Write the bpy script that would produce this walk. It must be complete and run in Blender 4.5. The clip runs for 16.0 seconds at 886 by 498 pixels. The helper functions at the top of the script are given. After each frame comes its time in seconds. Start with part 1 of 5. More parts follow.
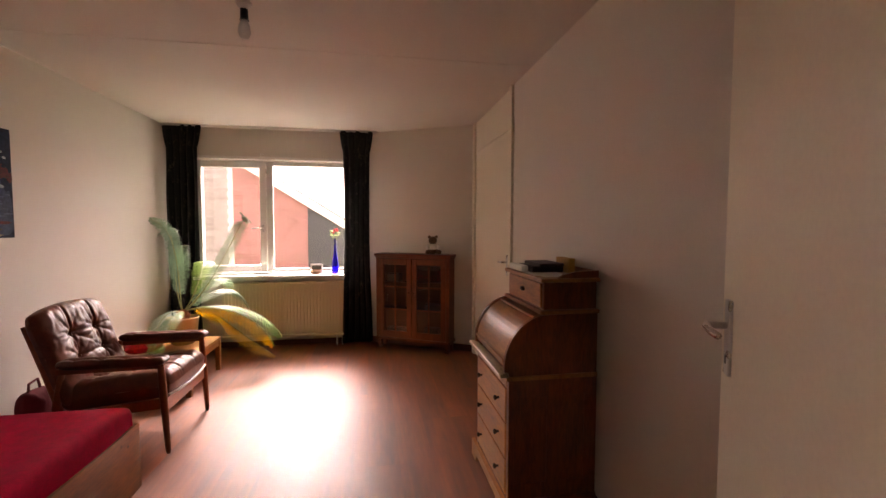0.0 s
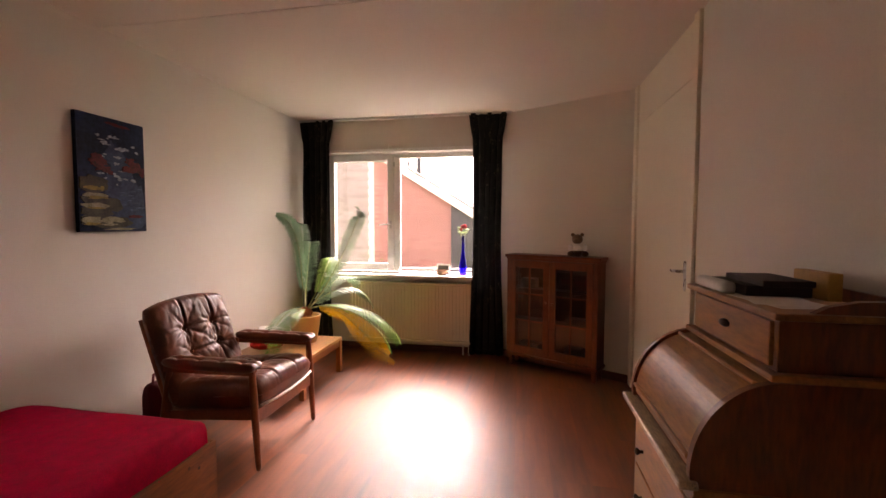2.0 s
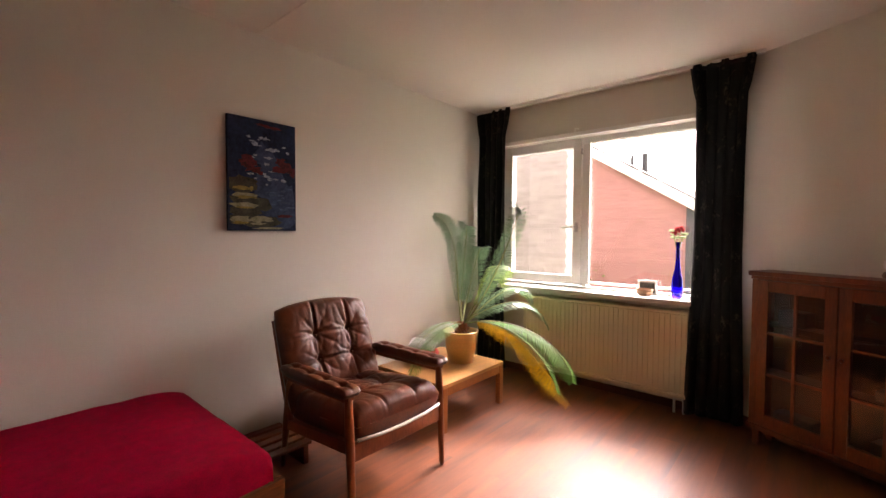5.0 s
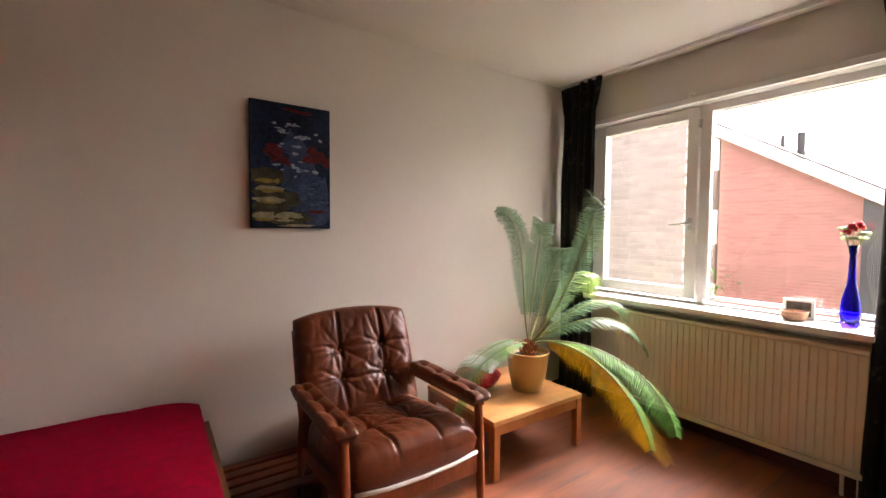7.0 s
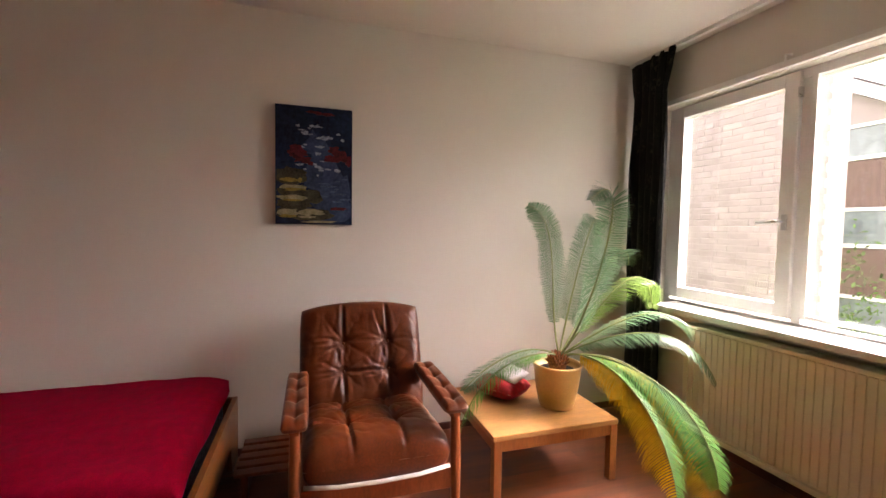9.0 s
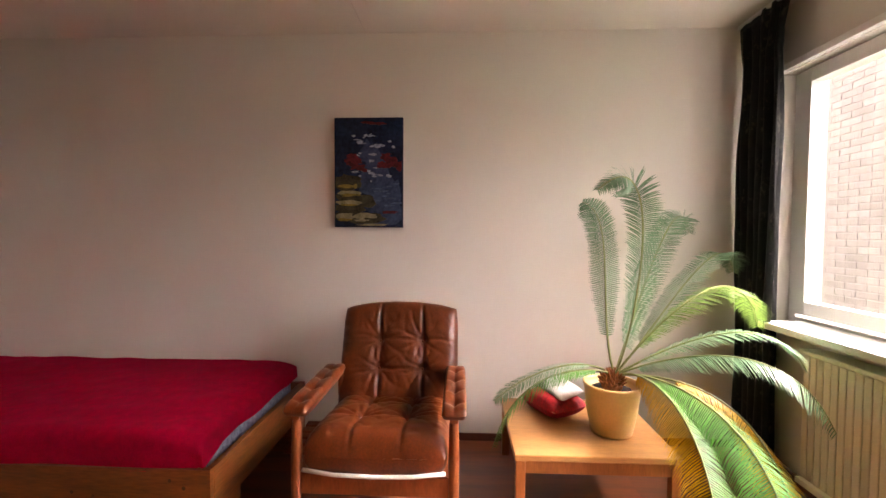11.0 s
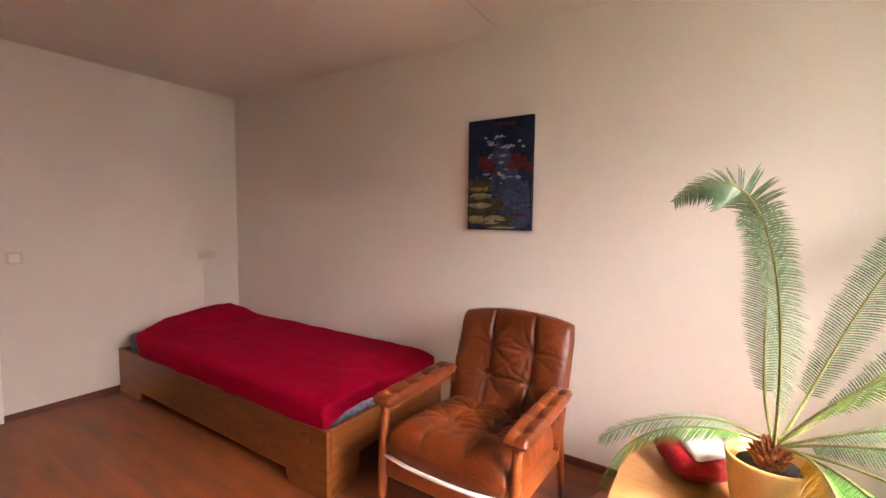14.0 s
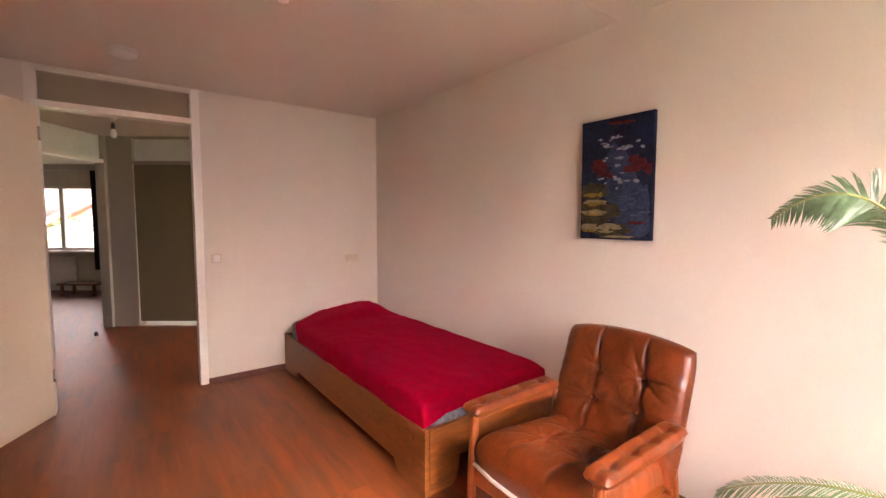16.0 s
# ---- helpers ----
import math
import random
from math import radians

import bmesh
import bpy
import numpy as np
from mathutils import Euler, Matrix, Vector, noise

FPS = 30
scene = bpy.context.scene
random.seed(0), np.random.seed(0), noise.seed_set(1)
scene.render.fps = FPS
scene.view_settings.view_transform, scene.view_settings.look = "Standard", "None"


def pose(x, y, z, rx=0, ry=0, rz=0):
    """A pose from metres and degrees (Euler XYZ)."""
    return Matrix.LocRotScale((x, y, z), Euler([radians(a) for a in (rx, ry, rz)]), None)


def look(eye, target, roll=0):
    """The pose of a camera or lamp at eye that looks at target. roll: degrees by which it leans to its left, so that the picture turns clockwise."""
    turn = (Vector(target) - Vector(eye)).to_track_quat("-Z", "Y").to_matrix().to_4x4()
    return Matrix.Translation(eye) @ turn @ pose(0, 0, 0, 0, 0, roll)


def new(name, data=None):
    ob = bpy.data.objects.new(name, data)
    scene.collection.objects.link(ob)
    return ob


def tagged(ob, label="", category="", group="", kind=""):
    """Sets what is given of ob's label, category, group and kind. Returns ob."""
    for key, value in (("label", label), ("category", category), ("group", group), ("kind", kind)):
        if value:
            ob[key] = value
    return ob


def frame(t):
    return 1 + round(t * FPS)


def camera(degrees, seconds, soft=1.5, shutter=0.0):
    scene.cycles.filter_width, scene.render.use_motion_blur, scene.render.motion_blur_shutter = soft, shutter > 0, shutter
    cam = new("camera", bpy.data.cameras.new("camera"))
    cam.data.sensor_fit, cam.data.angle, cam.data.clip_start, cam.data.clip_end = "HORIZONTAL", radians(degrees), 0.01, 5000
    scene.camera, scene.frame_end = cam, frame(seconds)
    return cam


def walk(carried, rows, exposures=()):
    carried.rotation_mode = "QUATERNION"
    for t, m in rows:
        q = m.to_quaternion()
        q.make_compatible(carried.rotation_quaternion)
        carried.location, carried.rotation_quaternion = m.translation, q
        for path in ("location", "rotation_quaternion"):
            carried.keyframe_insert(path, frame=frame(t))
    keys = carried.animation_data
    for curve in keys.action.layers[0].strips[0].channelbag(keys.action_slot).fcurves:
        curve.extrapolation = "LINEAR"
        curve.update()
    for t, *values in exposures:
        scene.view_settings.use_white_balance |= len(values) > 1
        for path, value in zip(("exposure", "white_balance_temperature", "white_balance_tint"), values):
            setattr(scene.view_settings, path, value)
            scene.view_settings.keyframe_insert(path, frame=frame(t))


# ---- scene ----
cam = camera(92.9, 16.0)
PATH = [
    (0, (0.094, -0.054, 1.343), (0.428, 1.915, 1.237), 0.1),
    (0.5, (0.138, 0.072, 1.339), (0.294, 2.063, 1.225), 0.2),
    (1, (0.171, 0.303, 1.329), (0.109, 2.299, 1.213), 0.1),
    (1.5, (0.192, 0.449, 1.311), (-0.009, 2.436, 1.203), 0.1),
    (2, (0.268, 0.643, 1.309), (-0.098, 2.606, 1.199), 0.1),
    (2.5, (0.345, 0.794, 1.298), (-0.22, 2.71, 1.193), -0.1),
    (3, (0.363, 0.929, 1.28), (-0.388, 2.78, 1.182), -0.1),
    (3.5, (0.379, 1.116, 1.261), (-0.527, 2.897, 1.171), -0.3),
    (4, (0.389, 1.238, 1.268), (-0.669, 2.934, 1.179), -0.1),
    (6.5, (0.278, 1.945, 1.246), (-1.294, 3.18, 1.176), 0.4),
    (7, (0.238, 2.084, 1.265), (-1.408, 3.217, 1.179), 0.4),
    (7.5, (0.255, 2.228, 1.26), (-1.46, 3.255, 1.185), 0.7),
    (8, (0.301, 2.355, 1.252), (-1.488, 3.246, 1.182), 0.6),
    (10.5, (0.502, 3.133, 1.287), (-1.493, 3.234, 1.185), 0.7),
    (11, (0.434, 3.234, 1.235), (-1.563, 3.148, 1.164), 0.3),
    (11.5, (0.404, 3.308, 1.296), (-1.579, 3.063, 1.188), 0.9),
    (12, (0.38, 3.432, 1.354), (-1.565, 2.993, 1.201), 1.3),
    (12.5, (0.367, 3.567, 1.359), (-1.532, 2.96, 1.203), 1.1),
    (13, (0.359, 3.67, 1.356), (-1.479, 2.897, 1.2), 0.9),
    (13.5, (0.315, 3.703, 1.341), (-1.453, 2.78, 1.192), 0.9),
    (14, (0.205, 3.754, 1.329), (-1.472, 2.672, 1.19), 0.7),
    (14.5, (0.143, 3.779, 1.333), (-1.437, 2.56, 1.197), 0.6),
    (15, (0.12, 3.804, 1.341), (-1.341, 2.445, 1.201), 0.5),
    (15.5, (0.076, 3.873, 1.353), (-1.263, 2.394, 1.219), 0.3),
    (16, (0.044, 3.933, 1.376), (-1.159, 2.341, 1.237), 0.1),
]
SKY = 0.15
WING_X, WING_Y = -2.06, 6.86
GABLE_Y, GX0, GX1, GZ1, GSLOPE = 12.2, -3.93, 1.5, 3.335, 0.62
PIPES = [(0.85, 0.22, 0.04), (1.16, 0.42, 0.07)]
DORMER = 2.28
BAY_X, BAY_Y = -3.95, 12.36
SHRUBS = [(-5.3, 11.4, -3.0, 1.9), (3.6, -9.5, -3.0, 1.9), (0.3, -11.4, -3.0, 2.05), (1.6, -11.0, -3.0, 1.9)]
EXPOSURES = [(0.0, 3.6, 8000, 34), (4.0, 3.54, 7650, 30), (7.5, 3.68, 7000, 23), (11.0, 3.9, 7200, 27), (12.5, 4.2, 7200, 27), (14.5, 4.36, 7450, 31), (16.0, 4.64, 7700, 36)]
walk(cam, [(t, look(eye, target, roll)) for t, eye, target, roll in PATH], EXPOSURES)

# ---- world and light ----
world = bpy.data.worlds.new("hazy_sky")
scene.world = world
world.use_nodes = True
wn, wl = world.node_tree.nodes, world.node_tree.links
sky = wn.new("ShaderNodeTexSky")
sky.sky_type, sky.sun_disc = "NISHITA", False
sky.sun_elevation, sky.sun_rotation = radians(46.0), radians(-3)
sky.air_density, sky.dust_density = 1.0, 6.0
pale = wn.new("ShaderNodeHueSaturation")
pale.inputs["Saturation"].default_value = 0.08
wl.new(sky.outputs[0], pale.inputs["Color"])
wl.new(pale.outputs[0], wn["Background"].inputs["Color"])
wn["Background"].inputs["Strength"].default_value = SKY
sun = new("sun", bpy.data.lights.new("sun", "SUN"))
sun.data.energy, sun.data.angle, sun.data.color = 0.19, radians(16), (1.0, 0.975, 0.94)
sun.matrix_world = look((-0.5, 10.0, 10.4), (0.0, 0.0, 0.0))


# ---- materials ----
def shade(name, base, rough=0.6, metal=0.0, vary=0.08, scale=6.0, fine=60.0, bump=0.1, stretch=(1, 1, 1), dark=None,
          spread=0.0, coat=0.0, sheen=0.0, depth=0.002, amount=0.5, through_light=0.0, spec=0.5):
    """A surface with a broad drift and a fine grain of its own colour, a matching relief and uneven gloss."""
    m = bpy.data.materials.new(name)
    m.use_nodes = True
    nt, bs = m.node_tree, m.node_tree.nodes["Principled BSDF"]
    add, tie = nt.nodes.new, nt.links.new
    co, mp = add("ShaderNodeTexCoord"), add("ShaderNodeMapping")
    mp.inputs["Scale"].default_value = stretch
    tie(co.outputs["Object"], mp.inputs["Vector"])
    broad, grain = add("ShaderNodeTexNoise"), add("ShaderNodeTexNoise")
    for n, s, d in ((broad, scale, 3), (grain, fine, 6)):
        n.inputs["Scale"].default_value, n.inputs["Detail"].default_value = s, d
        tie(mp.outputs[0], n.inputs["Vector"])
    mix = add("ShaderNodeMix")
    mix.data_type = "FLOAT"
    mix.inputs[0].default_value = amount
    tie(broad.outputs[0], mix.inputs[2])
    tie(grain.outputs[0], mix.inputs[3])
    ramp = add("ShaderNodeValToRGB")
    low = dark or tuple(c * (1 - 2.2 * vary) for c in base)
    high = tuple(min(1, c * (1 + 1.2 * vary)) for c in base)
    ramp.color_ramp.elements[0].position, ramp.color_ramp.elements[1].position = 0.3, 0.7
    ramp.color_ramp.elements[0].color, ramp.color_ramp.elements[1].color = (*low, 1), (*high, 1)
    tie(mix.outputs[0], ramp.inputs[0])
    colour = ramp.outputs[0]
    if spread:
        info, hs, mr = add("ShaderNodeObjectInfo"), add("ShaderNodeHueSaturation"), add("ShaderNodeMapRange")
        mr.inputs["To Min"].default_value, mr.inputs["To Max"].default_value = 1 - spread, 1 + spread
        tie(info.outputs["Random"], mr.inputs["Value"])
        far, shift = add("ShaderNodeMath"), add("ShaderNodeVectorMath")
        far.operation, far.inputs[1].default_value = "MULTIPLY", 37.0
        tie(info.outputs["Random"], far.inputs[0])
        tie(mp.outputs[0], shift.inputs[0])
        tie(far.outputs[0], shift.inputs[1])
        for n in (broad, grain):
            tie(shift.outputs[0], n.inputs["Vector"])
        tie(mr.outputs[0], hs.inputs["Value"])
        tie(colour, hs.inputs["Color"])
        colour = hs.outputs[0]
    tie(colour, bs.inputs["Base Color"])
    gl = add("ShaderNodeMapRange")
    gl.inputs["To Min"].default_value, gl.inputs["To Max"].default_value = max(0.03, rough - 0.08), min(1, rough + 0.08)
    tie(broad.outputs[0], gl.inputs["Value"])
    tie(gl.outputs[0], bs.inputs["Roughness"])
    bs.inputs["Metallic"].default_value = metal
    bs.inputs["Specular IOR Level"].default_value = spec
    bs.inputs["Coat Weight"].default_value = coat
    bs.inputs["Sheen Weight"].default_value = sheen
    bp = add("ShaderNodeBump")
    bp.inputs["Strength"].default_value, bp.inputs["Distance"].default_value = bump, depth
    tie(mix.outputs[0], bp.inputs["Height"])
    tie(bp.outputs[0], bs.inputs["Normal"])
    if through_light:
        tr, both = add("ShaderNodeBsdfTranslucent"), add("ShaderNodeMixShader")
        both.inputs[0].default_value = through_light
        tie(colour, tr.inputs["Color"])
        tie(bs.outputs[0], both.inputs[1])
        tie(tr.outputs[0], both.inputs[2])
        tie(both.outputs[0], nt.nodes["Material Output"].inputs["Surface"])
    return m


def clear(name, tint=(1, 1, 1), rough=0.0, ior=1.45):
    m = bpy.data.materials.new(name)
    m.use_nodes = True
    bs = m.node_tree.nodes["Principled BSDF"]
    bs.inputs["Base Color"].default_value = (*tint, 1)
    bs.inputs["Transmission Weight"].default_value, bs.inputs["Roughness"].default_value, bs.inputs["IOR"].default_value = 1.0, rough, ior
    return m


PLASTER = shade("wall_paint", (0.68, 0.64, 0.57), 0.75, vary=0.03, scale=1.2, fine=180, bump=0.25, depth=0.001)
# the hall's dimness is put into this darker beige copy of the wall paint
HALLDIM = shade("hall_dim_beige_paint", (0.36, 0.335, 0.28), 0.75, vary=0.03, scale=1.2, fine=180, bump=0.25, depth=0.001)
SWITCHCREAM = shade("yellowed_switch_plastic", (0.62, 0.55, 0.42), 0.4, vary=0.04, scale=10, fine=90)
CEILING = shade("ceiling_paint", (0.67, 0.625, 0.56), 0.8, vary=0.03, scale=0.9, fine=140, bump=0.2, depth=0.001)
CREAM = shade("cream_gloss_paint", (0.72, 0.66, 0.52), 0.4, vary=0.03, scale=2, fine=90, bump=0.06)
WHITE = shade("white_gloss_paint", (0.78, 0.77, 0.73), 0.35, vary=0.03, scale=3, fine=90, bump=0.05)
FLOORWOOD = shade("cherry_laminate", (0.225, 0.053, 0.010), 0.49, vary=0.26, scale=2.2, fine=9, bump=0.03, stretch=(5, 0.6, 5), spread=0.08, amount=0.25, depth=0.0006, spec=0.9)
SKIRT = shade("dark_red_skirting", (0.12, 0.035, 0.022), 0.4, vary=0.15, scale=4, fine=50, stretch=(1, 1, 6))
PINE = shade("waxed_pine", (0.20, 0.062, 0.014), 0.36, vary=0.28, scale=3, fine=18, bump=0.1, stretch=(8, 1, 8), depth=0.001)
KNOT = shade("dark_pine_knot", (0.07, 0.022, 0.008), 0.45, vary=0.3, scale=30, fine=120)
PINE_X = shade("waxed_pine_cross", (0.22, 0.070, 0.016), 0.36, vary=0.28, scale=3, fine=18, bump=0.1, stretch=(1, 8, 8), depth=0.001)
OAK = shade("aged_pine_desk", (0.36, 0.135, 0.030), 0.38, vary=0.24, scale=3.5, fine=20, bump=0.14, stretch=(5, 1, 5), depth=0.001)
# upright grain; the shade on the desk's sides is put into this darker colour
OAK_V_SHADE = shade("aged_pine_desk_upright_shade", (0.215, 0.058, 0.011), 0.38, vary=0.28, scale=3.5, fine=20, bump=0.14, stretch=(5, 5, 1), depth=0.001)
WORNPINE = shade("worn_pale_pine", (0.46, 0.30, 0.16), 0.34, vary=0.3, scale=8, fine=40, bump=0.1, stretch=(5, 1, 5))
CABWOOD = shade("red_brown_cabinet_wood", (0.185, 0.040, 0.0085), 0.38, vary=0.24, scale=4, fine=24, bump=0.1, stretch=(6, 6, 1), depth=0.001)
# cabinet wood again, with the dark of the closed inside put into its colour
CABSHADE = shade("cabinet_inside_shade", (0.05, 0.018, 0.008), 0.6, vary=0.2, scale=4, fine=24, stretch=(6, 6, 1))
TEAK = shade("teak_chair_frame", (0.23, 0.058, 0.015), 0.35, vary=0.2, scale=6, fine=40, bump=0.08, stretch=(3, 3, 1))
# one beech twice: darker for shaded legs, paler with the top's sheen painted in
BEECHLEG = shade("amber_beech_shaded", (0.34, 0.115, 0.03), 0.36, vary=0.14, scale=4, fine=26, bump=0.06, stretch=(7, 7, 1))
BEECH = shade("light_beech_sheen", (0.47, 0.225, 0.075), 0.36, vary=0.14, scale=4, fine=26, bump=0.06, stretch=(7, 1, 7))
LEATHER = shade("brown_leather", (0.135, 0.026, 0.0042), 0.36, vary=0.3, scale=7, fine=120, bump=0.3, depth=0.0012, amount=0.35)
MAROON = shade("maroon_cloth", (0.13, 0.004, 0.012), 0.9, vary=0.2, scale=12, fine=160, bump=0.3)
RED = shade("crimson_cloth", (0.62, 0.0020, 0.050), 0.85, vary=0.13, scale=26, fine=220, bump=0.3, depth=0.001, spec=0.15)
SHEET = shade("blue_white_sheet", (0.24, 0.28, 0.38), 0.9, vary=0.4, scale=44, fine=160, bump=0.2, dark=(0.03, 0.045, 0.10))
BLACKCLOTH = shade("black_curtain_cloth", (0.011, 0.011, 0.010), 0.9, vary=0.4, scale=17, fine=75, bump=0.3, sheen=0.05, stretch=(1, 1, 0.6), amount=0.4)
woven = BLACKCLOTH.node_tree.nodes["Color Ramp"].color_ramp.elements
woven[0].position, woven[1].position = 0.56, 0.69
woven[0].color, woven[1].color = (0.008, 0.008, 0.0075, 1), (0.085, 0.078, 0.058, 1)
STEEL = shade("satin_steel", (0.55, 0.55, 0.53), 0.28, 1.0, vary=0.05, scale=20, fine=200, bump=0.03)
BLACK = shade("black_plastic", (0.012, 0.012, 0.012), 0.4, vary=0.1, scale=20, fine=120)
DARKBRASS = shade("dark_knob_metal", (0.05, 0.03, 0.02), 0.4, 0.6, vary=0.1, scale=30, fine=120)
RADIATOR = shade("cream_enamel", (0.70, 0.64, 0.48), 0.4, vary=0.03, scale=3, fine=120, bump=0.04)
POT = shade("cream_glazed_pot", (0.66, 0.42, 0.15), 0.36, vary=0.06, scale=8, fine=80, bump=0.05)
SOIL = shade("dark_potting_soil", (0.02, 0.014, 0.01), 0.95, vary=0.4, scale=30, fine=150, bump=0.8, depth=0.006)
CONE = shade("rusty_cone_scales", (0.34, 0.11, 0.03), 0.8, vary=0.35, scale=20, fine=100, bump=0.5)
LEAF = shade("green_frond", (0.11, 0.30, 0.06), 0.42, vary=0.28, scale=10, fine=60, bump=0.1, spread=0.2, through_light=0.4)
LEAFPALE = shade("grey_green_frond", (0.145, 0.27, 0.145), 0.30, vary=0.25, scale=10, fine=60, bump=0.1, spread=0.15, through_light=0.28)
LEAFLIME = shade("lime_frond", (0.20, 0.34, 0.07), 0.38, vary=0.28, scale=10, fine=60, bump=0.1, spread=0.15, through_light=0.45)
LEAFYELLOW = shade("yellowed_frond", (0.78, 0.42, 0.012), 0.5, vary=0.25, scale=12, fine=60, bump=0.1, through_light=0.4)
STALK = shade("frond_stalk", (0.22, 0.25, 0.08), 0.45, vary=0.2, scale=10, fine=80)
GLASS = clear("window_glass")
# transom glass with the dimness of the hall behind put into its tint
DIMGLASS = clear("dim_hall_glass", (0.62, 0.60, 0.58))
BLUEGLASS = clear("cobalt_glass", (0.03, 0.01, 0.75), 0.02)
PETALRED = shade("red_petals", (0.55, 0.01, 0.02), 0.6, vary=0.25, scale=40, fine=120)
PETALGREEN = shade("pale_green_petals", (0.45, 0.55, 0.25), 0.6, vary=0.25, scale=40, fine=120)
PAPER = shade("white_paper", (0.75, 0.74, 0.72), 0.8, vary=0.05, scale=10, fine=90)
TERRA = shade("woven_bowl", (0.40, 0.22, 0.12), 0.7, vary=0.2, scale=20, fine=100, bump=0.3)
BRICKRED = shade("red_brick", (0.36, 0.168, 0.155), 0.85, vary=0.12, scale=8, fine=50, bump=0.4, spread=0.12, depth=0.004)
BRICKPALE = shade("pale_weathered_brick", (0.31, 0.262, 0.258), 0.85, vary=0.1, scale=8, fine=50, bump=0.3, spread=0.12, depth=0.003)
MORTAR = shade("grey_mortar", (0.33, 0.283, 0.28), 0.9, vary=0.1, scale=6, fine=60, bump=0.3)
MORTARRED = shade("reddish_mortar", (0.38, 0.22, 0.19), 0.9, vary=0.12, scale=6, fine=60, bump=0.4)
ROOFTILE = shade("dark_roof_tile", (0.06, 0.05, 0.05), 0.7, vary=0.2, scale=6, fine=50)
GRASS = shade("garden_green", (0.09, 0.16, 0.03), 0.9, vary=0.4, scale=1.5, fine=20, bump=0.5, depth=0.02)
HEDGE = shade("hedge_leaves", (0.10, 0.20, 0.04), 0.7, vary=0.4, scale=6, fine=40, bump=0.4)
ANTHRACITE = shade("dark_boarding", (0.05, 0.05, 0.055), 0.6, vary=0.15, scale=4, fine=40)
BROWNPANEL = shade("dull_brown_boarding", (0.15, 0.095, 0.08), 0.7, vary=0.2, scale=3, fine=40, stretch=(6, 6, 1))
DUSKGLASS = shade("far_window_glass", (0.20, 0.24, 0.25), 0.12, vary=0.2, scale=1, fine=8, bump=0.0)
OLIVEDOOR = shade("dull_olive_door", (0.17, 0.145, 0.09), 0.45, vary=0.06, scale=2, fine=60)
CANVAS = shade("night_blue_canvas", (0.012, 0.02, 0.05), 0.75, vary=0.5, scale=6, fine=50, bump=0.4, dark=(0.003, 0.004, 0.010), spec=0.15)
PAINTWHITE = shade("grey_white_paint_dabs", (0.22, 0.25, 0.29), 0.6, vary=0.5, scale=40, fine=140, bump=0.4, dark=(0.06, 0.08, 0.11), spec=0.2)
PAINTRED = shade("maroon_paint_dabs", (0.10, 0.010, 0.014), 0.6, vary=0.4, scale=30, fine=120, bump=0.4, spec=0.2)
PAINTROCK = shade("ochre_paint_dabs", (0.22, 0.19, 0.125), 0.6, vary=0.5, scale=24, fine=120, bump=0.4, dark=(0.09, 0.085, 0.03), spec=0.2)
PAINTROCKDARK = shade("dark_paint_dabs", (0.05, 0.045, 0.025), 0.6, vary=0.5, scale=24, fine=120, bump=0.4, spec=0.2)
PAINTWASH = shade("dull_blue_wash", (0.030, 0.045, 0.085), 0.7, vary=0.6, scale=9, fine=60, bump=0.4, dark=(0.010, 0.016, 0.036), spec=0.15)
PAINTOCHRE = shade("yellow_ochre_paint", (0.20, 0.14, 0.03), 0.6, vary=0.5, scale=24, fine=120, bump=0.4, dark=(0.06, 0.045, 0.01), spec=0.2)
PAINTBLUE = shade("lighter_blue_paint", (0.06, 0.09, 0.16), 0.55, vary=0.4, scale=24, fine=120, bump=0.4, spec=0.2)
BEAR = shade("brown_plush", (0.13, 0.07, 0.03), 0.95, vary=0.3, scale=30, fine=150, bump=0.6, sheen=0.3)
DARKBOOK = shade("dark_leather_book", (0.035, 0.012, 0.012), 0.55, vary=0.2, scale=12, fine=100)
OCHRE = shade("ochre_card_box", (0.48, 0.25, 0.05), 0.6, vary=0.1, scale=12, fine=100)
GREYCARD = shade("grey_photo_card", (0.10, 0.11, 0.10), 0.5, vary=0.4, scale=30, fine=90)
# opaque pale tone with the brightness of a lit pane put into it
PALELIT = shade("pale_lit_panel", (0.74, 0.78, 0.77), 0.5, vary=0.04, scale=4, fine=60)


# ---- building helpers ----
def thing(name, label, category, group="", kind="", at=(0, 0, 0), turn=0.0):
    ob = new(name)
    ob.empty_display_size = 0.1
    ob.matrix_basis = pose(*at, 0, 0, turn)
    return tagged(ob, label, category, group, kind)


def part(name, bm, material, parent=None, label="", smooth=False, kind=""):
    me = bpy.data.meshes.new(name)
    bmesh.ops.recalc_face_normals(bm, faces=bm.faces)
    if smooth:
        for f in bm.faces:
            f.smooth = True
    bm.to_mesh(me)
    bm.free()
    me.materials.append(material)
    ob = new(name, me)
    if parent:
        ob.parent = parent
    return tagged(ob, label, "", "", kind)


def box(x0, x1, y0, y1, z0, z1, bevel=0.0, bm=None, m=None, seg=2):
    keep, bm2 = bm, bmesh.new()
    bmesh.ops.create_cube(bm2, size=1.0)
    bmesh.ops.transform(bm2, matrix=Matrix.LocRotScale(((x0 + x1) / 2, (y0 + y1) / 2, (z0 + z1) / 2), None, (abs(x1 - x0), abs(y1 - y0), abs(z1 - z0))), verts=bm2.verts)
    if bevel:
        bmesh.ops.bevel(bm2, geom=bm2.edges[:], offset=bevel, segments=seg, affect="EDGES", profile=0.6)
    if m:
        bmesh.ops.transform(bm2, matrix=m, verts=bm2.verts)
    return merge(keep, bm2)


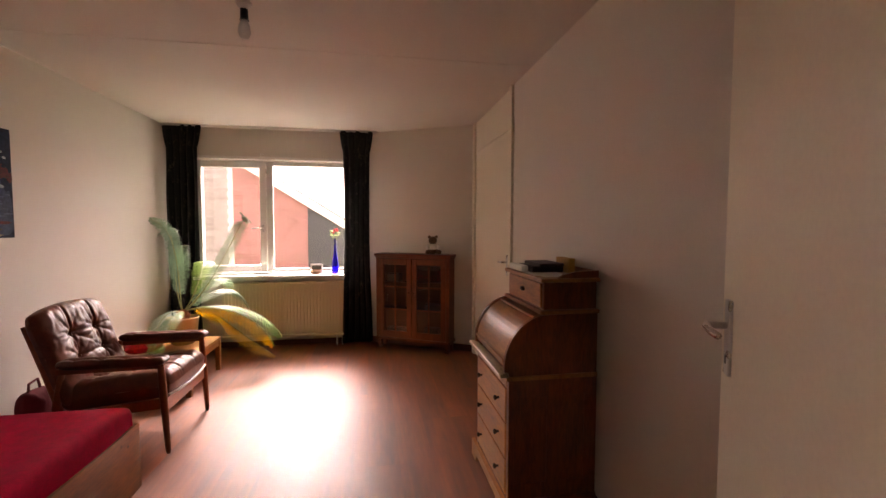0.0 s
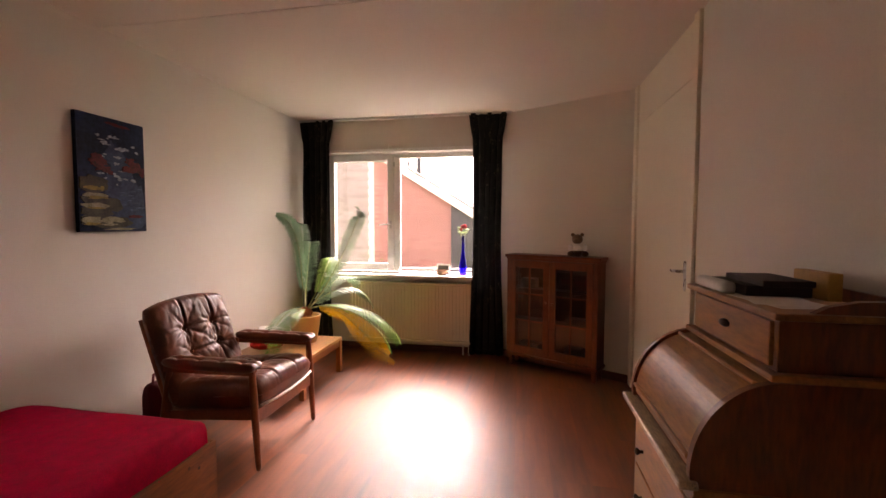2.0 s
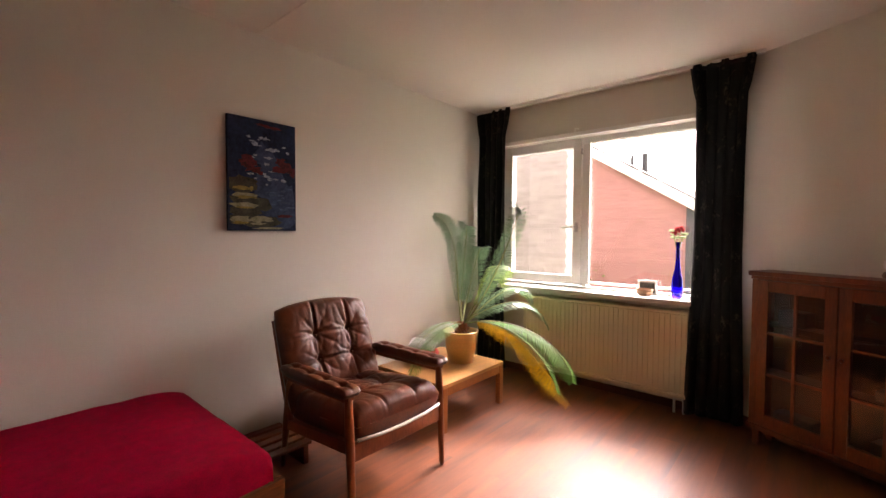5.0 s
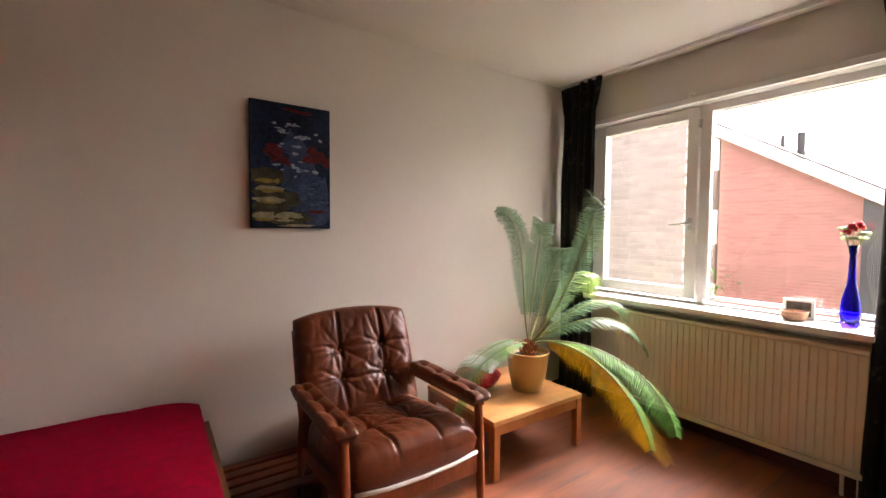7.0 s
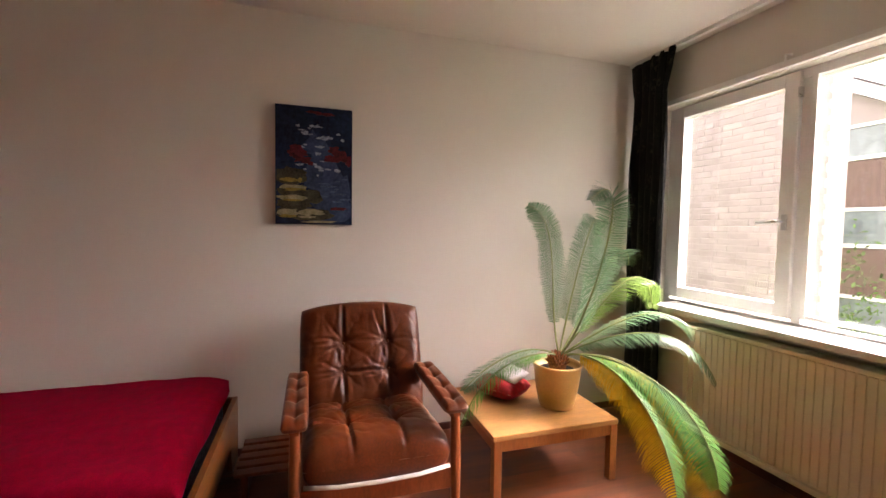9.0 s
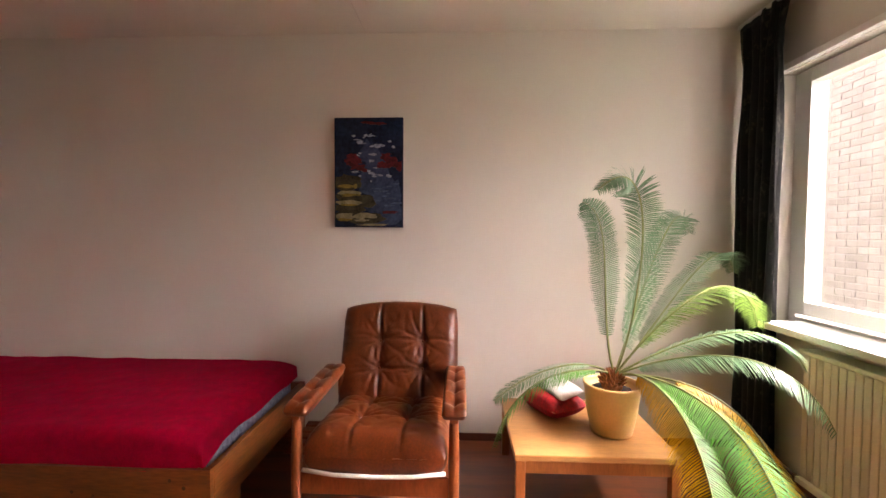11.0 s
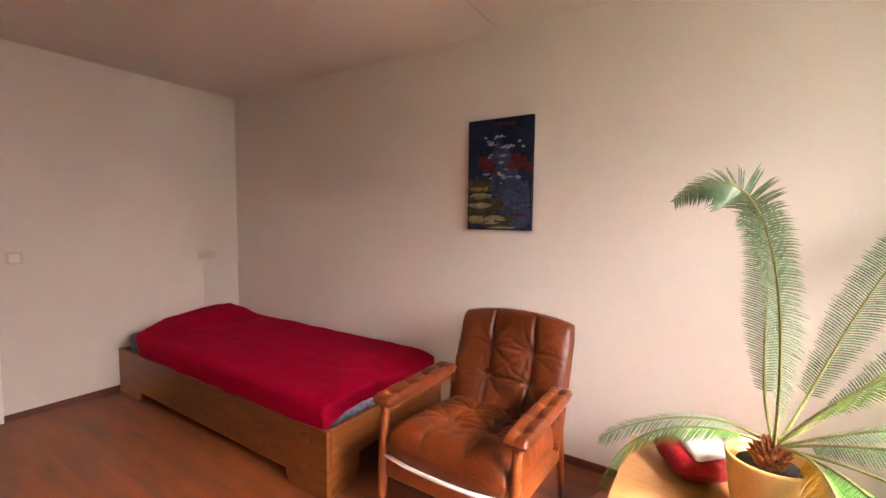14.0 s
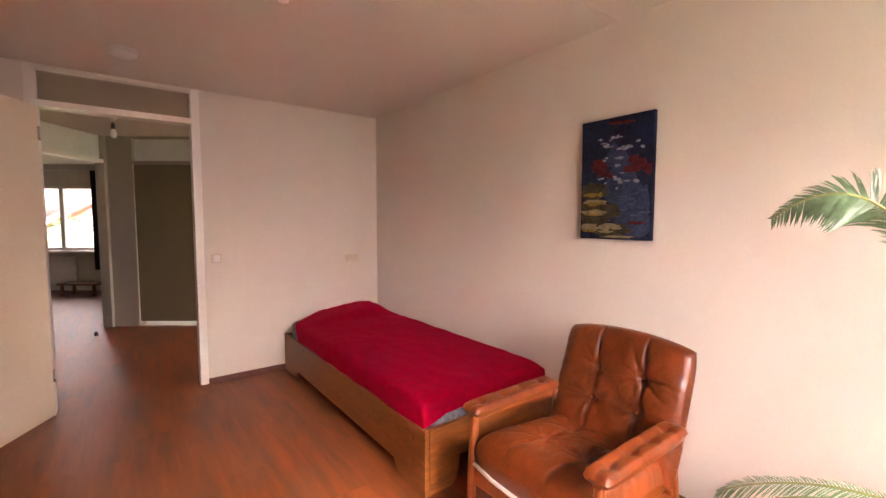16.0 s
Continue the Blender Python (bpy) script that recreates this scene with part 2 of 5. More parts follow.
def merge(keep, bm2):
    if keep is None:
        return bm2
    me = bpy.data.meshes.new("joint")
    bm2.to_mesh(me)
    bm2.free()
    keep.from_mesh(me)
    bpy.data.meshes.remove(me)
    return keep


def lathe(profile, n=24, bm=None, m=None):
    """Turns (radius, height) pairs about z."""
    b = bmesh.new()
    rings = []
    for r, z in profile:
        rings.append([b.verts.new((r * math.cos(2 * math.pi * k / n), r * math.sin(2 * math.pi * k / n), z)) for k in range(n)])
    for a, c in zip(rings, rings[1:]):
        for k in range(n):
            b.faces.new((a[k], a[(k + 1) % n], c[(k + 1) % n], c[k]))
    b.faces.new(rings[0][::-1])
    b.faces.new(rings[-1])
    if m:
        bmesh.ops.transform(b, matrix=m, verts=b.verts)
    return merge(bm, b)


def rod(a, c, r0, r1=None, n=10, bm=None):
    a, c = Vector(a), Vector(c)
    m = Matrix.Translation(a) @ (c - a).to_track_quat("Z", "Y").to_matrix().to_4x4()
    return lathe([(r0, 0), (r1 or r0, (c - a).length)], n, bm, m)


def tube(points, radii, n=6, bm=None):
    b = bmesh.new()
    rings = []
    pts = [Vector(p) for p in points]
    for i, p in enumerate(pts):
        d = (pts[min(i + 1, len(pts) - 1)] - pts[max(i - 1, 0)]).normalized()
        q = d.to_track_quat("Z", "Y")
        r = radii[i] if isinstance(radii, (list, tuple)) else radii
        rings.append([b.verts.new(p + q @ Vector((r * math.cos(2 * math.pi * k / n), r * math.sin(2 * math.pi * k / n), 0))) for k in range(n)])
    for a, c in zip(rings, rings[1:]):
        for k in range(n):
            b.faces.new((a[k], a[(k + 1) % n], c[(k + 1) % n], c[k]))
    b.faces.new(rings[0][::-1])
    b.faces.new(rings[-1])
    return merge(bm, b)


def prism(outline, y0, y1, bm=None, m=None):
    """An outline of (x, z) pairs drawn out along y."""
    b = bmesh.new()
    f = [b.verts.new((x, y0, z)) for x, z in outline]
    g = [b.verts.new((x, y1, z)) for x, z in outline]
    b.faces.new(f)
    b.faces.new(g[::-1])
    for k in range(len(f)):
        b.faces.new((f[k], g[k], g[(k + 1) % len(f)], f[(k + 1) % len(f)]))
    if m:
        bmesh.ops.transform(b, matrix=m, verts=b.verts)
    return merge(bm, b)


def blob(x, y, z, sx, sy, sz, bm=None, rough=0.0, sub=2, seed=0):
    b = bmesh.new()
    bmesh.ops.create_icosphere(b, subdivisions=sub, radius=1.0)
    for v in b.verts:
        k = 1 + rough * noise.noise(v.co * 1.7 + Vector((seed * 3.1, seed * 1.7, 0)))
        v.co = Vector((x + v.co.x * sx * k, y + v.co.y * sy * k, z + v.co.z * sz * k))
    return merge(bm, b)


def cushion(w, d, h, buttons=(), dent=0.03, nx=26, ny=26, soft=4.0, pleat=0.006, seed=0, crown=0.0):
    """A stuffed leather pad in the x-y plane with its top at +z, drawn in at its buttons and creased between them."""
    b = bmesh.new()
    layers = []
    for side in (1, -1):
        rows = []
        for j in range(ny + 1):
            row = []
            for i in range(nx + 1):
                u, v = 2 * i / nx - 1, 2 * j / ny - 1
                full = max(0.0, (1 - abs(u) ** soft) * (1 - abs(v) ** soft)) ** 0.45
                z = side * h / 2 * full
                if side > 0:
                    x, y = u * w / 2, v * d / 2
                    wob = 0.007 * noise.noise(Vector((x * 7, seed, 2)))
                    wob2 = 0.007 * noise.noise(Vector((seed, y * 7, 4)))
                    for bx, by in buttons:
                        r = math.hypot(x - bx, y - by)
                        z -= dent * (0.75 * math.exp(-(r / 0.022) ** 2) + 0.45 * math.exp(-(r / 0.07) ** 2))
                        a = math.atan2(y - by, x - bx)
                        fold = abs(math.sin(4.5 * a + bx * 31 + by * 17 + 0.9 * noise.noise(Vector((x * 9, y * 9, seed)))))
                        z -= pleat * math.exp(-(r / 0.11) ** 2) * (1 - fold) ** 3 * min(1, r / 0.015)
                    if buttons:
                        z -= 0.42 * dent * max(math.exp(-((y + wob - by) / 0.0065) ** 2) for _, by in buttons) * full
                        z -= 0.20 * dent * max(math.exp(-((x + wob2 - bx) / 0.007) ** 2) * (0.35 + 0.65 * math.exp(-(y / 0.17) ** 4)) for bx, _ in buttons) * full
                    ridge = noise.noise(Vector((x * 14 + seed, y * 8, seed)))
                    edge = max(abs(u), abs(v)) ** 3
                    z += pleat * (0.3 * ridge - 0.28 * (1 - abs(noise.noise(Vector((x * 9, y * 18 + seed, 3.7 + seed))))) ** 8 + 0.35 * edge * noise.noise(Vector((x * 30, y * 30, seed + 9))))
                row.append(b.verts.new((u * w / 2 * (1 - 0.03 * abs(v) ** 6) - crown * max(0.0, -u) * (1 - v * v), v * d / 2 * (1 - 0.03 * abs(u) ** 6), z)))
            rows.append(row)
        for j in range(ny):
            for i in range(nx):
                f = (rows[j][i], rows[j][i + 1], rows[j + 1][i + 1], rows[j + 1][i])
                b.faces.new(f if side > 0 else f[::-1])
        layers.append(rows)
    bmesh.ops.remove_doubles(b, verts=b.verts, dist=0.0006)
    return b


def moved(bm, m):
    bmesh.ops.transform(bm, matrix=m, verts=bm.verts)
    return bm


# ---- the plan ----
H = 2.41                       # ceiling height
XL, XR, YB, YW = -2.06, 1.158, 0.0, 4.90
SLANT = Vector((0.06, YW)), Vector((XR, 4.312))
HALL = pose(0.19, -2.87, 0, 0, 0, -36)
DOOR0, DOOR1, DOORTOP = -0.41, 0.48, 2.13


def structure(name, bm, material, label, category):
    return tagged(part(name, bm, material), label, category, "", "structure")


# walls of the bedroom
structure("wall_west", box(XL - 0.12, XL, -0.1, 5.3, 0, H), PLASTER, "plain white plastered wall with a painting", "wall")
structure("wall_east", box(XR, XR + 0.12, -0.1, 3.03, 0, H), PLASTER, "plain white plastered wall behind the desk", "wall")
bm = box(XL, DOOR0, -0.1, YB, 0, H)
box(DOOR1, XR, -0.1, YB, 0, H, bm=bm)
structure("wall_south", bm, PLASTER, "white wall with doorway, light switch and sockets", "wall")
WX0, WX1, WZ0, WZ1 = -1.86, 0.0, 0.772, 2.07
bm = box(XL, WX0, YW, 5.09, 0, H)
box(WX1, 0.25, YW, 5.09, 0, H, bm=bm)
box(WX0, WX1, YW, 5.09, 0, WZ0, bm=bm)
box(WX0, WX1, YW, 5.09, WZ1, H, bm=bm)
structure("wall_north", bm, PLASTER, "white wall with the wide window and radiator", "wall")
a, c = SLANT
d = (c - a).normalized()
nrm = Vector((-d.y, d.x))
bm = bmesh.new()
lo = [bm.verts.new((p.x, p.y, 0)) for p in (a, c, c + nrm * 0.12 + d * 0.2, a + nrm * 0.12)]
hi = [bm.verts.new((v.co.x, v.co.y, H)) for v in lo]
bm.faces.new(lo[::-1])
bm.faces.new(hi)
for k in range(4):
    bm.faces.new((lo[k], lo[(k + 1) % 4], hi[(k + 1) % 4], hi[k]))
structure("wall_slanted", bm, PLASTER, "white slanted wall behind the glazed cabinet", "wall")
# ceiling: two slabs with an open joint between them, and one over the hall
bm = box(XL - 0.12, 2.0, -0.1, 2.664, H, H + 0.16)
box(XL - 0.12, 2.0, 2.672, 5.3, H, H + 0.16, bm=bm)
box(XL - 0.12, 2.0, 2.664, 2.672, H + 0.006, H + 0.16, bm=bm)
structure("ceiling", bm, CEILING, "white ceiling of two slabs with a thin joint", "ceiling")
bm = box(-3.7, 0.1, -2.0, 3.3, H + 0.004, H + 0.15, m=HALL)
box(0.1, 4.7, -2.9, 2.2, H + 0.004, H + 0.15, bm=bm, m=HALL)
structure("ceiling_hall", bm, CEILING, "white ceiling over hall and far room", "ceiling")
bm = box(XL - 0.12, 2.0, -0.1, 5.3, -0.12, -0.012)
box(-3.7, 0.1, -2.0, 3.3, -0.13, -0.014, bm=bm, m=HALL)
box(0.1, 4.7, -2.9, 2.2, -0.13, -0.014, bm=bm, m=HALL)
structure("sub_floor", bm, SKIRT, "dark screed under the laminate floor", "floor")

# skirting
def skirting(bm, x0, y0, x1, y1, t=0.012, h=0.045):
    p, q = Vector((x0, y0)), Vector((x1, y1))
    m = Matrix.Translation((x0, y0, 0)) @ Matrix.Rotation(math.atan2(y1 - y0, x1 - x0), 4, "Z")
    return box(0, (q - p).length, 0, t, 0, h, 0.003, bm, m, 1)

bm = skirting(None, XL, YW, XL, YB)
skirting(bm, XL, YB, DOOR0 - 0.06, YB)
skirting(bm, DOOR1 + 0.06, YB, XR, YB)
skirting(bm, XR, YB, XR, 2.98)
skirting(bm, XR, 4.312, 0.06, YW, 0.014, 0.07)
skirting(bm, 0.06, YW, XL, YW, 0.014, 0.06)
structure("baseboard", bm, SKIRT, "low dark red-brown wooden skirting", "baseboard")


# doorway of the bedroom: frame, transom panel and open leaf
def lever(parent, m, flip=1):
    """A lever handle on a long back plate; the plate stands in the local x-z plane and faces -y."""
    plate = part("plate", moved(box(-0.017, 0.017, -0.008, 0, -0.11, 0.058, 0.003), m), STEEL, parent, "satin steel back plate")
    bm = moved(rod((0, 0, 0.0), (0, -0.05, 0.0), 0.008), m)
    moved_bm = tube([(0, -0.045, 0), (flip * 0.02, -0.052, 0), (flip * 0.06, -0.052, -0.002), (flip * 0.092, -0.047, -0.004)], 0.008, 8)
    merge(bm, moved(moved_bm, m))
    part("lever", bm, STEEL, plate, smooth=True)
    part("keyhole", moved(box(-0.004, 0.004, -0.0095, -0.007, -0.085, -0.065, 0.001), m), BLACK, plate)


def door_frame(name, x0, x1, top, y0, y1, m, mat, label):
    fr = thing(name, label, "door frame", kind="structure")
    fr.matrix_basis = m
    part("jamb", box(x0 - 0.06, x0, y0, y1, 0, H - 0.004, 0.004), mat, fr)
    part("jamb", box(x1, x1 + 0.06, y0, y1, 0, H - 0.004, 0.004), mat, fr)
    part("header", box(x0, x1, y0, y1, top, top + 0.045, 0.004), mat, fr)
    part("header", box(x0, x1, y0, y1, H - 0.03, H - 0.004, 0.003), mat, fr)
    return fr


door_frame("door_1", DOOR0, DOOR1, DOORTOP, -0.115, 0.012, Matrix(), WHITE, "white painted frame of the bedroom doorway with transom")
part("transom_pane", box(DOOR0 + 0.001, DOOR1 - 0.001, -0.06, -0.054, DOORTOP + 0.046, H - 0.031), DIMGLASS, bpy.data.objects["door_1"], "pane darkened for the dim hall behind it")
leaf = thing("door_leaf", "cream painted flush door standing open, steel lever", "door", kind="structure", at=(0.495, 0.02, 0), turn=61)
part("panel", box(0, 0.88, -0.02, 0.02, 0.012, DOORTOP - 0.004, 0.003), CREAM, leaf)
lever(leaf, pose(0.82, 0.02, 1.125, 0, 0, 180), 1)
lever(leaf, pose(0.82, -0.02, 1.125), -1)
for z in (0.25, 1.9):
    part("hinge", rod((0.0, 0.024, z), (0.0, 0.024, z + 0.09), 0.008), STEEL, leaf)

# closet door in the east wall
fr = thing("door_2", "cream painted closet door set in a full height frame", "door", kind="structure")
part("jamb", box(XR - 0.02, XR + 0.10, 3.03, 3.095, 0, H - 0.003, 0.004), CREAM, fr)
part("jamb", box(XR - 0.012, XR + 0.10, 4.215, 4.30, 0, H - 0.003, 0.004), CREAM, fr)
part("transom_panel", box(XR + 0.004, XR + 0.05, 3.099, 4.211, 2.104, H - 0.003, 0.002), CREAM, fr)
part("panel", box(XR + 0.004, XR + 0.05, 3.105, 4.209, 0.012, 2.100, 0.002), CREAM, fr)
lever(fr, pose(XR + 0.004, 3.165, 1.06, 0, 0, -90), -1)
structure("wall_closet", box(XR + 0.13, XR + 0.22, 2.9, 4.8, 0, H), PLASTER, "plain wall behind the closet door", "wall")


# window
win = thing("window_1", "white painted window with casement and fixed pane", "window", kind="structure")
F0, F1 = 4.965, 5.045


def frame_of(parent, x0, x1, z0, z1, w, y0, y1, mat, wb=None):
    bm = box(x0, x0 + w, y0, y1, z0, z1, 0.004)
    box(x1 - w, x1, y0, y1, z0, z1, 0.004, bm)
    box(x0 + w, x1 - w, y0, y1, z1 - w, z1, 0.004, bm)
    box(x0 + w, x1 - w, y0, y1, z0, z0 + (wb or w), 0.004, bm)
    return part("window_frame", bm, mat, parent)


frame_of(win, WX0 + 0.002, WX1 - 0.002, WZ0 + 0.002, WZ1 - 0.002, 0.045, F0, F1, WHITE)
part("mullion", box(-1.062, -1.018, F0 - 0.004, F1, WZ0 + 0.05, WZ1 - 0.05, 0.004), WHITE, win)
case = frame_of(win, -1.80, -1.066, 0.838, 2.06, 0.068, F0 - 0.022, F1 - 0.03, WHITE)
pane = part("pane", box(-1.734, -1.132, 4.985, 4.991, 0.90, 1.995), GLASS, win)
pane.visible_shadow = False
pane = part("pane", box(-1.016, -0.047, 5.0, 5.006, 0.847, 2.022), GLASS, win)
pane.visible_shadow = False
bm = box(-1.018, -0.996, F0 - 0.008, F0 + 0.02, 0.845, 2.024, 0.003)
part("glazing_bead", bm, WHITE, win)
part("glazing_bead", box(-0.996, -0.045, F0 - 0.008, F0 + 0.02, 0.845, 0.866, 0.003), WHITE, win)
h = part("casement_handle", box(-1.112, -1.088, F0 - 0.034, F0 - 0.022, 1.28, 1.36, 0.003), STEEL, win, "satin steel casement handle")
part("lever", tube([(-1.10, F0 - 0.03, 1.325), (-1.10, F0 - 0.058, 1.325), (-1.13, F0 - 0.064, 1.323), (-1.215, F0 - 0.06, 1.318)], 0.008, 8), STEEL, h, smooth=True)
part("hinge", box(-1.068, -1.055, F0 - 0.03, F0 - 0.004, 1.93, 1.98, 0.003), STEEL, win)
bm = box(WX0, 0.0, 4.868, 4.899, 2.072, 2.105, 0.004)
part("ledge", bm, WHITE, win)
part("catch", tube([(-1.10, 4.885, 2.10), (-1.10, 4.885, 2.14), (-1.07, 4.885, 2.13)], 0.007, 6), WHITE, win)
structure("window_sill", box(-1.765, -0.205, 4.745, F0 - 0.002, 0.772, 0.806, 0.006), WHITE, "white painted window sill board", "sill")
structure("sill_apron", box(WX0 + 0.002, -0.002, 4.875, YW - 0.001, 0.735, 0.771, 0.003), WHITE, "narrow white board under the sill", "trim")

# curtain rail on the ceiling
rail = thing("curtain_rail", "white metal curtain rail fixed under the ceiling", "curtain rail")
part("rail", box(XL + 0.01, 0.16, 4.78, 4.81, H - 0.022, H - 0.0005, 0.003), WHITE, rail)


def curtain(x0, x1, label, folds, seed):
    """A gathered cloth: pinched and flared at its heading, waisted below it and spreading towards the floor."""
    top = thing("curtain", label, "curtain", "window curtains")
    bm = bmesh.new()
    nx, nz = folds * 16, 60
    rows = []
    for j in range(nz + 1):
        s = j / nz
        z = 0.03 + s * (H - 0.04)
        head = max(0.0, (s - 0.90) / 0.10)
        row = []
        for i in range(nx + 1):
            u = i / nx
            wide = 0.90 + 0.14 * (1 - s) ** 2 + 0.05 * math.sin(s * 6 + seed) + 0.24 * head ** 0.7
            ph = 2 * math.pi * folds * u + 0.6 * math.sin(3 * s + seed) + 0.4 * math.sin(7 * u + seed) + 0.3 * math.sin(9 * s + 4 * u)
            amp = (0.030 + 0.014 * (1 - s)) * (0.7 + 0.4 * math.sin(5.1 * u + seed)) * (1 - 0.3 * head)
            x = (x0 + x1) / 2 + (u - 0.5) * (x1 - x0) * wide + 0.014 * math.cos(ph)
            y = 4.79 + amp * math.sin(ph) + 0.014 * noise.noise(Vector((u * 6, s * 5, seed)))
            row.append(bm.verts.new((max(x, XL + 0.006), y, z)))
        rows.append(row)
    for j in range(nz):
        for i in range(nx):
            bm.faces.new((rows[j][i], rows[j][i + 1], rows[j + 1][i + 1], rows[j + 1][i]))
    bmesh.ops.solidify(bm, geom=bm.faces[:], thickness=0.003)
    part("cloth", bm, BLACKCLOTH, top, smooth=True)
    part("heading_tape", box(x0 + 0.01, x1 - 0.01, 4.78, 4.805, H - 0.05, H - 0.028, 0.003), BLACKCLOTH, top)


curtain(-2.03, -1.70, "black patterned curtain drawn aside beside the plant", 5, 3)
curtain(-0.235, 0.075, "black patterned curtain drawn aside beside the cabinet", 5, 8)

# radiator
rad = thing("radiator", "cream enamelled panel radiator with upright ribs under the window", "radiator")
RX0, RX1 = -1.50, -0.22
rib_mesh = None
for k in range(36):
    x = RX0 + 0.018 + k * (RX1 - RX0 - 0.036) / 35
    if rib_mesh is None:
        rib_mesh = part("rib", box(-0.0158, 0.0158, 4.767, 4.776, 0.158, 0.706, 0.0045), RADIATOR, rad)
        rib_mesh.location.x = x
    else:
        o = new("rib", rib_mesh.data)
        o.parent = rad
        o.location.x = x
part("body", box(RX0, RX1, 4.772, 4.85, 0.14, 0.715, 0.006), RADIATOR, rad)
part("top_edge", box(RX0 - 0.003, RX1 + 0.003, 4.75, 4.852, 0.713, 0.732, 0.006), RADIATOR, rad)
part("bottom_edge", box(RX0 - 0.003, RX1 + 0.003, 4.748, 4.80, 0.125, 0.152, 0.006), RADIATOR, rad)
part("pipe", tube([(RX1 - 0.02, 4.80, 0.14), (RX1 - 0.02, 4.80, 0.004)], 0.009, 8), WHITE, rad)
part("pipe", tube([(RX1 - 0.08, 4.80, 0.14), (RX1 - 0.08, 4.80, 0.004)], 0.009, 8), WHITE, rad)
for x in (RX0 + 0.15, RX1 - 0.15):
    part("bracket", box(x - 0.015, x + 0.015, 4.85, YW, 0.3, 0.6, 0.002), WHITE, rad)

# painting
pic = thing("painting", "unframed night-blue landscape canvas with red trees and pale rocks", "painting")
PY0, PY1, PZ0, PZ1 = 2.485, 2.89, 1.272, 1.914
part("canvas", box(XL + 0.001, XL + 0.028, PY0, PY1, PZ0, PZ1, 0.003), CANVAS, pic)


def dabs(name, mat, spots, seed, push, rough=0.5):
    """Flat brush marks at (across, up, half width, half height), as shares of the canvas."""
    for k, (u, v, su, sv) in enumerate(spots):
        bm = bmesh.new()
        n = 14
        w, h = PY1 - PY0, PZ1 - PZ0
        x = XL + 0.0283 + push + 0.00008 * k
        rim = []
        for i in range(n):
            a = 2 * math.pi * i / n
            r = 1 + rough * noise.noise(Vector((math.cos(a) * 2 + k * 5.3, math.sin(a) * 2 + seed, k)))
            rim.append((PY0 + w * min(0.985, max(0.015, u + su * r * math.cos(a))), PZ0 + h * min(0.985, max(0.015, v + sv * r * math.sin(a)))))
        base = [bm.verts.new((XL + 0.0275, y, z)) for y, z in rim]
        top = [bm.verts.new((x, y, z)) for y, z in rim]
        bm.faces.new(top)
        for i in range(n):
            bm.faces.new((base[i], base[(i + 1) % n], top[(i + 1) % n], top[i]))
        part(name, bm, mat, pic)


rnd = random.Random(5)
dabs("night_wash", PAINTWASH, [(0.62, 0.42, 0.26, 0.20), (0.76, 0.28, 0.22, 0.16), (0.70, 0.13, 0.27, 0.11), (0.52, 0.66, 0.16, 0.12)], 3, 0.0003, 0.6)
dabs("wave", PAINTBLUE, [(0.66 + rnd.uniform(-0.08, 0.28), 0.20 + 0.022 * k, rnd.uniform(0.03, 0.10), rnd.uniform(0.004, 0.009)) for k in range(10)], 2, 0.0012, 0.9)
dabs("cloud", PAINTWHITE, [(u + rnd.gauss(0, 0.05), v + rnd.gauss(0, 0.018), rnd.uniform(0.018, 0.055), rnd.uniform(0.005, 0.012)) for u, v in
     ((0.36, 0.84), (0.45, 0.81), (0.55, 0.82), (0.36, 0.78), (0.60, 0.75), (0.66, 0.72), (0.50, 0.72), (0.42, 0.68), (0.55, 0.66), (0.58, 0.60), (0.56, 0.54), (0.47, 0.50), (0.62, 0.48), (0.42, 0.47), (0.78, 0.50), (0.86, 0.76), (0.58, 0.44)) for _ in range(2)], 1, 0.0018, 1.0)
dabs("red_tree", PAINTRED, [(0.27, 0.64, 0.08, 0.035), (0.33, 0.60, 0.08, 0.03), (0.22, 0.60, 0.06, 0.035), (0.37, 0.55, 0.07, 0.025), (0.43, 0.525, 0.06, 0.018), (0.29, 0.56, 0.06, 0.03),
     (0.76, 0.64, 0.08, 0.03), (0.82, 0.61, 0.10, 0.04), (0.70, 0.575, 0.07, 0.03), (0.90, 0.58, 0.08, 0.035), (0.95, 0.545, 0.04, 0.03), (0.78, 0.57, 0.08, 0.03), (0.66, 0.555, 0.04, 0.015),
     (0.62, 0.945, 0.12, 0.012), (0.48, 0.955, 0.08, 0.010), (0.80, 0.14, 0.12, 0.014)], 4, 0.0036, 0.9)
dabs("rock_shadow", PAINTROCKDARK, [(0.20, 0.40, 0.20, 0.07), (0.22, 0.27, 0.21, 0.05), (0.23, 0.18, 0.22, 0.05), (0.25, 0.10, 0.24, 0.06), (0.52, 0.08, 0.22, 0.05), (0.50, 0.24, 0.11, 0.06)], 6, 0.0056)
dabs("cottage", PAINTROCKDARK, [(0.20, 0.445, 0.20, 0.030), (0.17, 0.43, 0.15, 0.028)], 9, 0.0064, 0.5)
dabs("cottage_wall", PAINTOCHRE, [(0.17, 0.375, 0.12, 0.018), (0.31, 0.375, 0.03, 0.022)], 9, 0.0068, 0.3)
dabs("rock", PAINTROCK, [(0.23, 0.315, 0.17, 0.022), (0.21, 0.225, 0.19, 0.024), (0.15, 0.095, 0.15, 0.034), (0.45, 0.105, 0.17, 0.026), (0.40, 0.065, 0.12, 0.012), (0.58, 0.022, 0.22, 0.013)], 7, 0.0072, 0.6)
dabs("lichen", PAINTOCHRE, [(0.24, 0.295, 0.15, 0.014), (0.17, 0.07, 0.10, 0.012), (0.22, 0.205, 0.13, 0.009)], 8, 0.0080, 0.8)

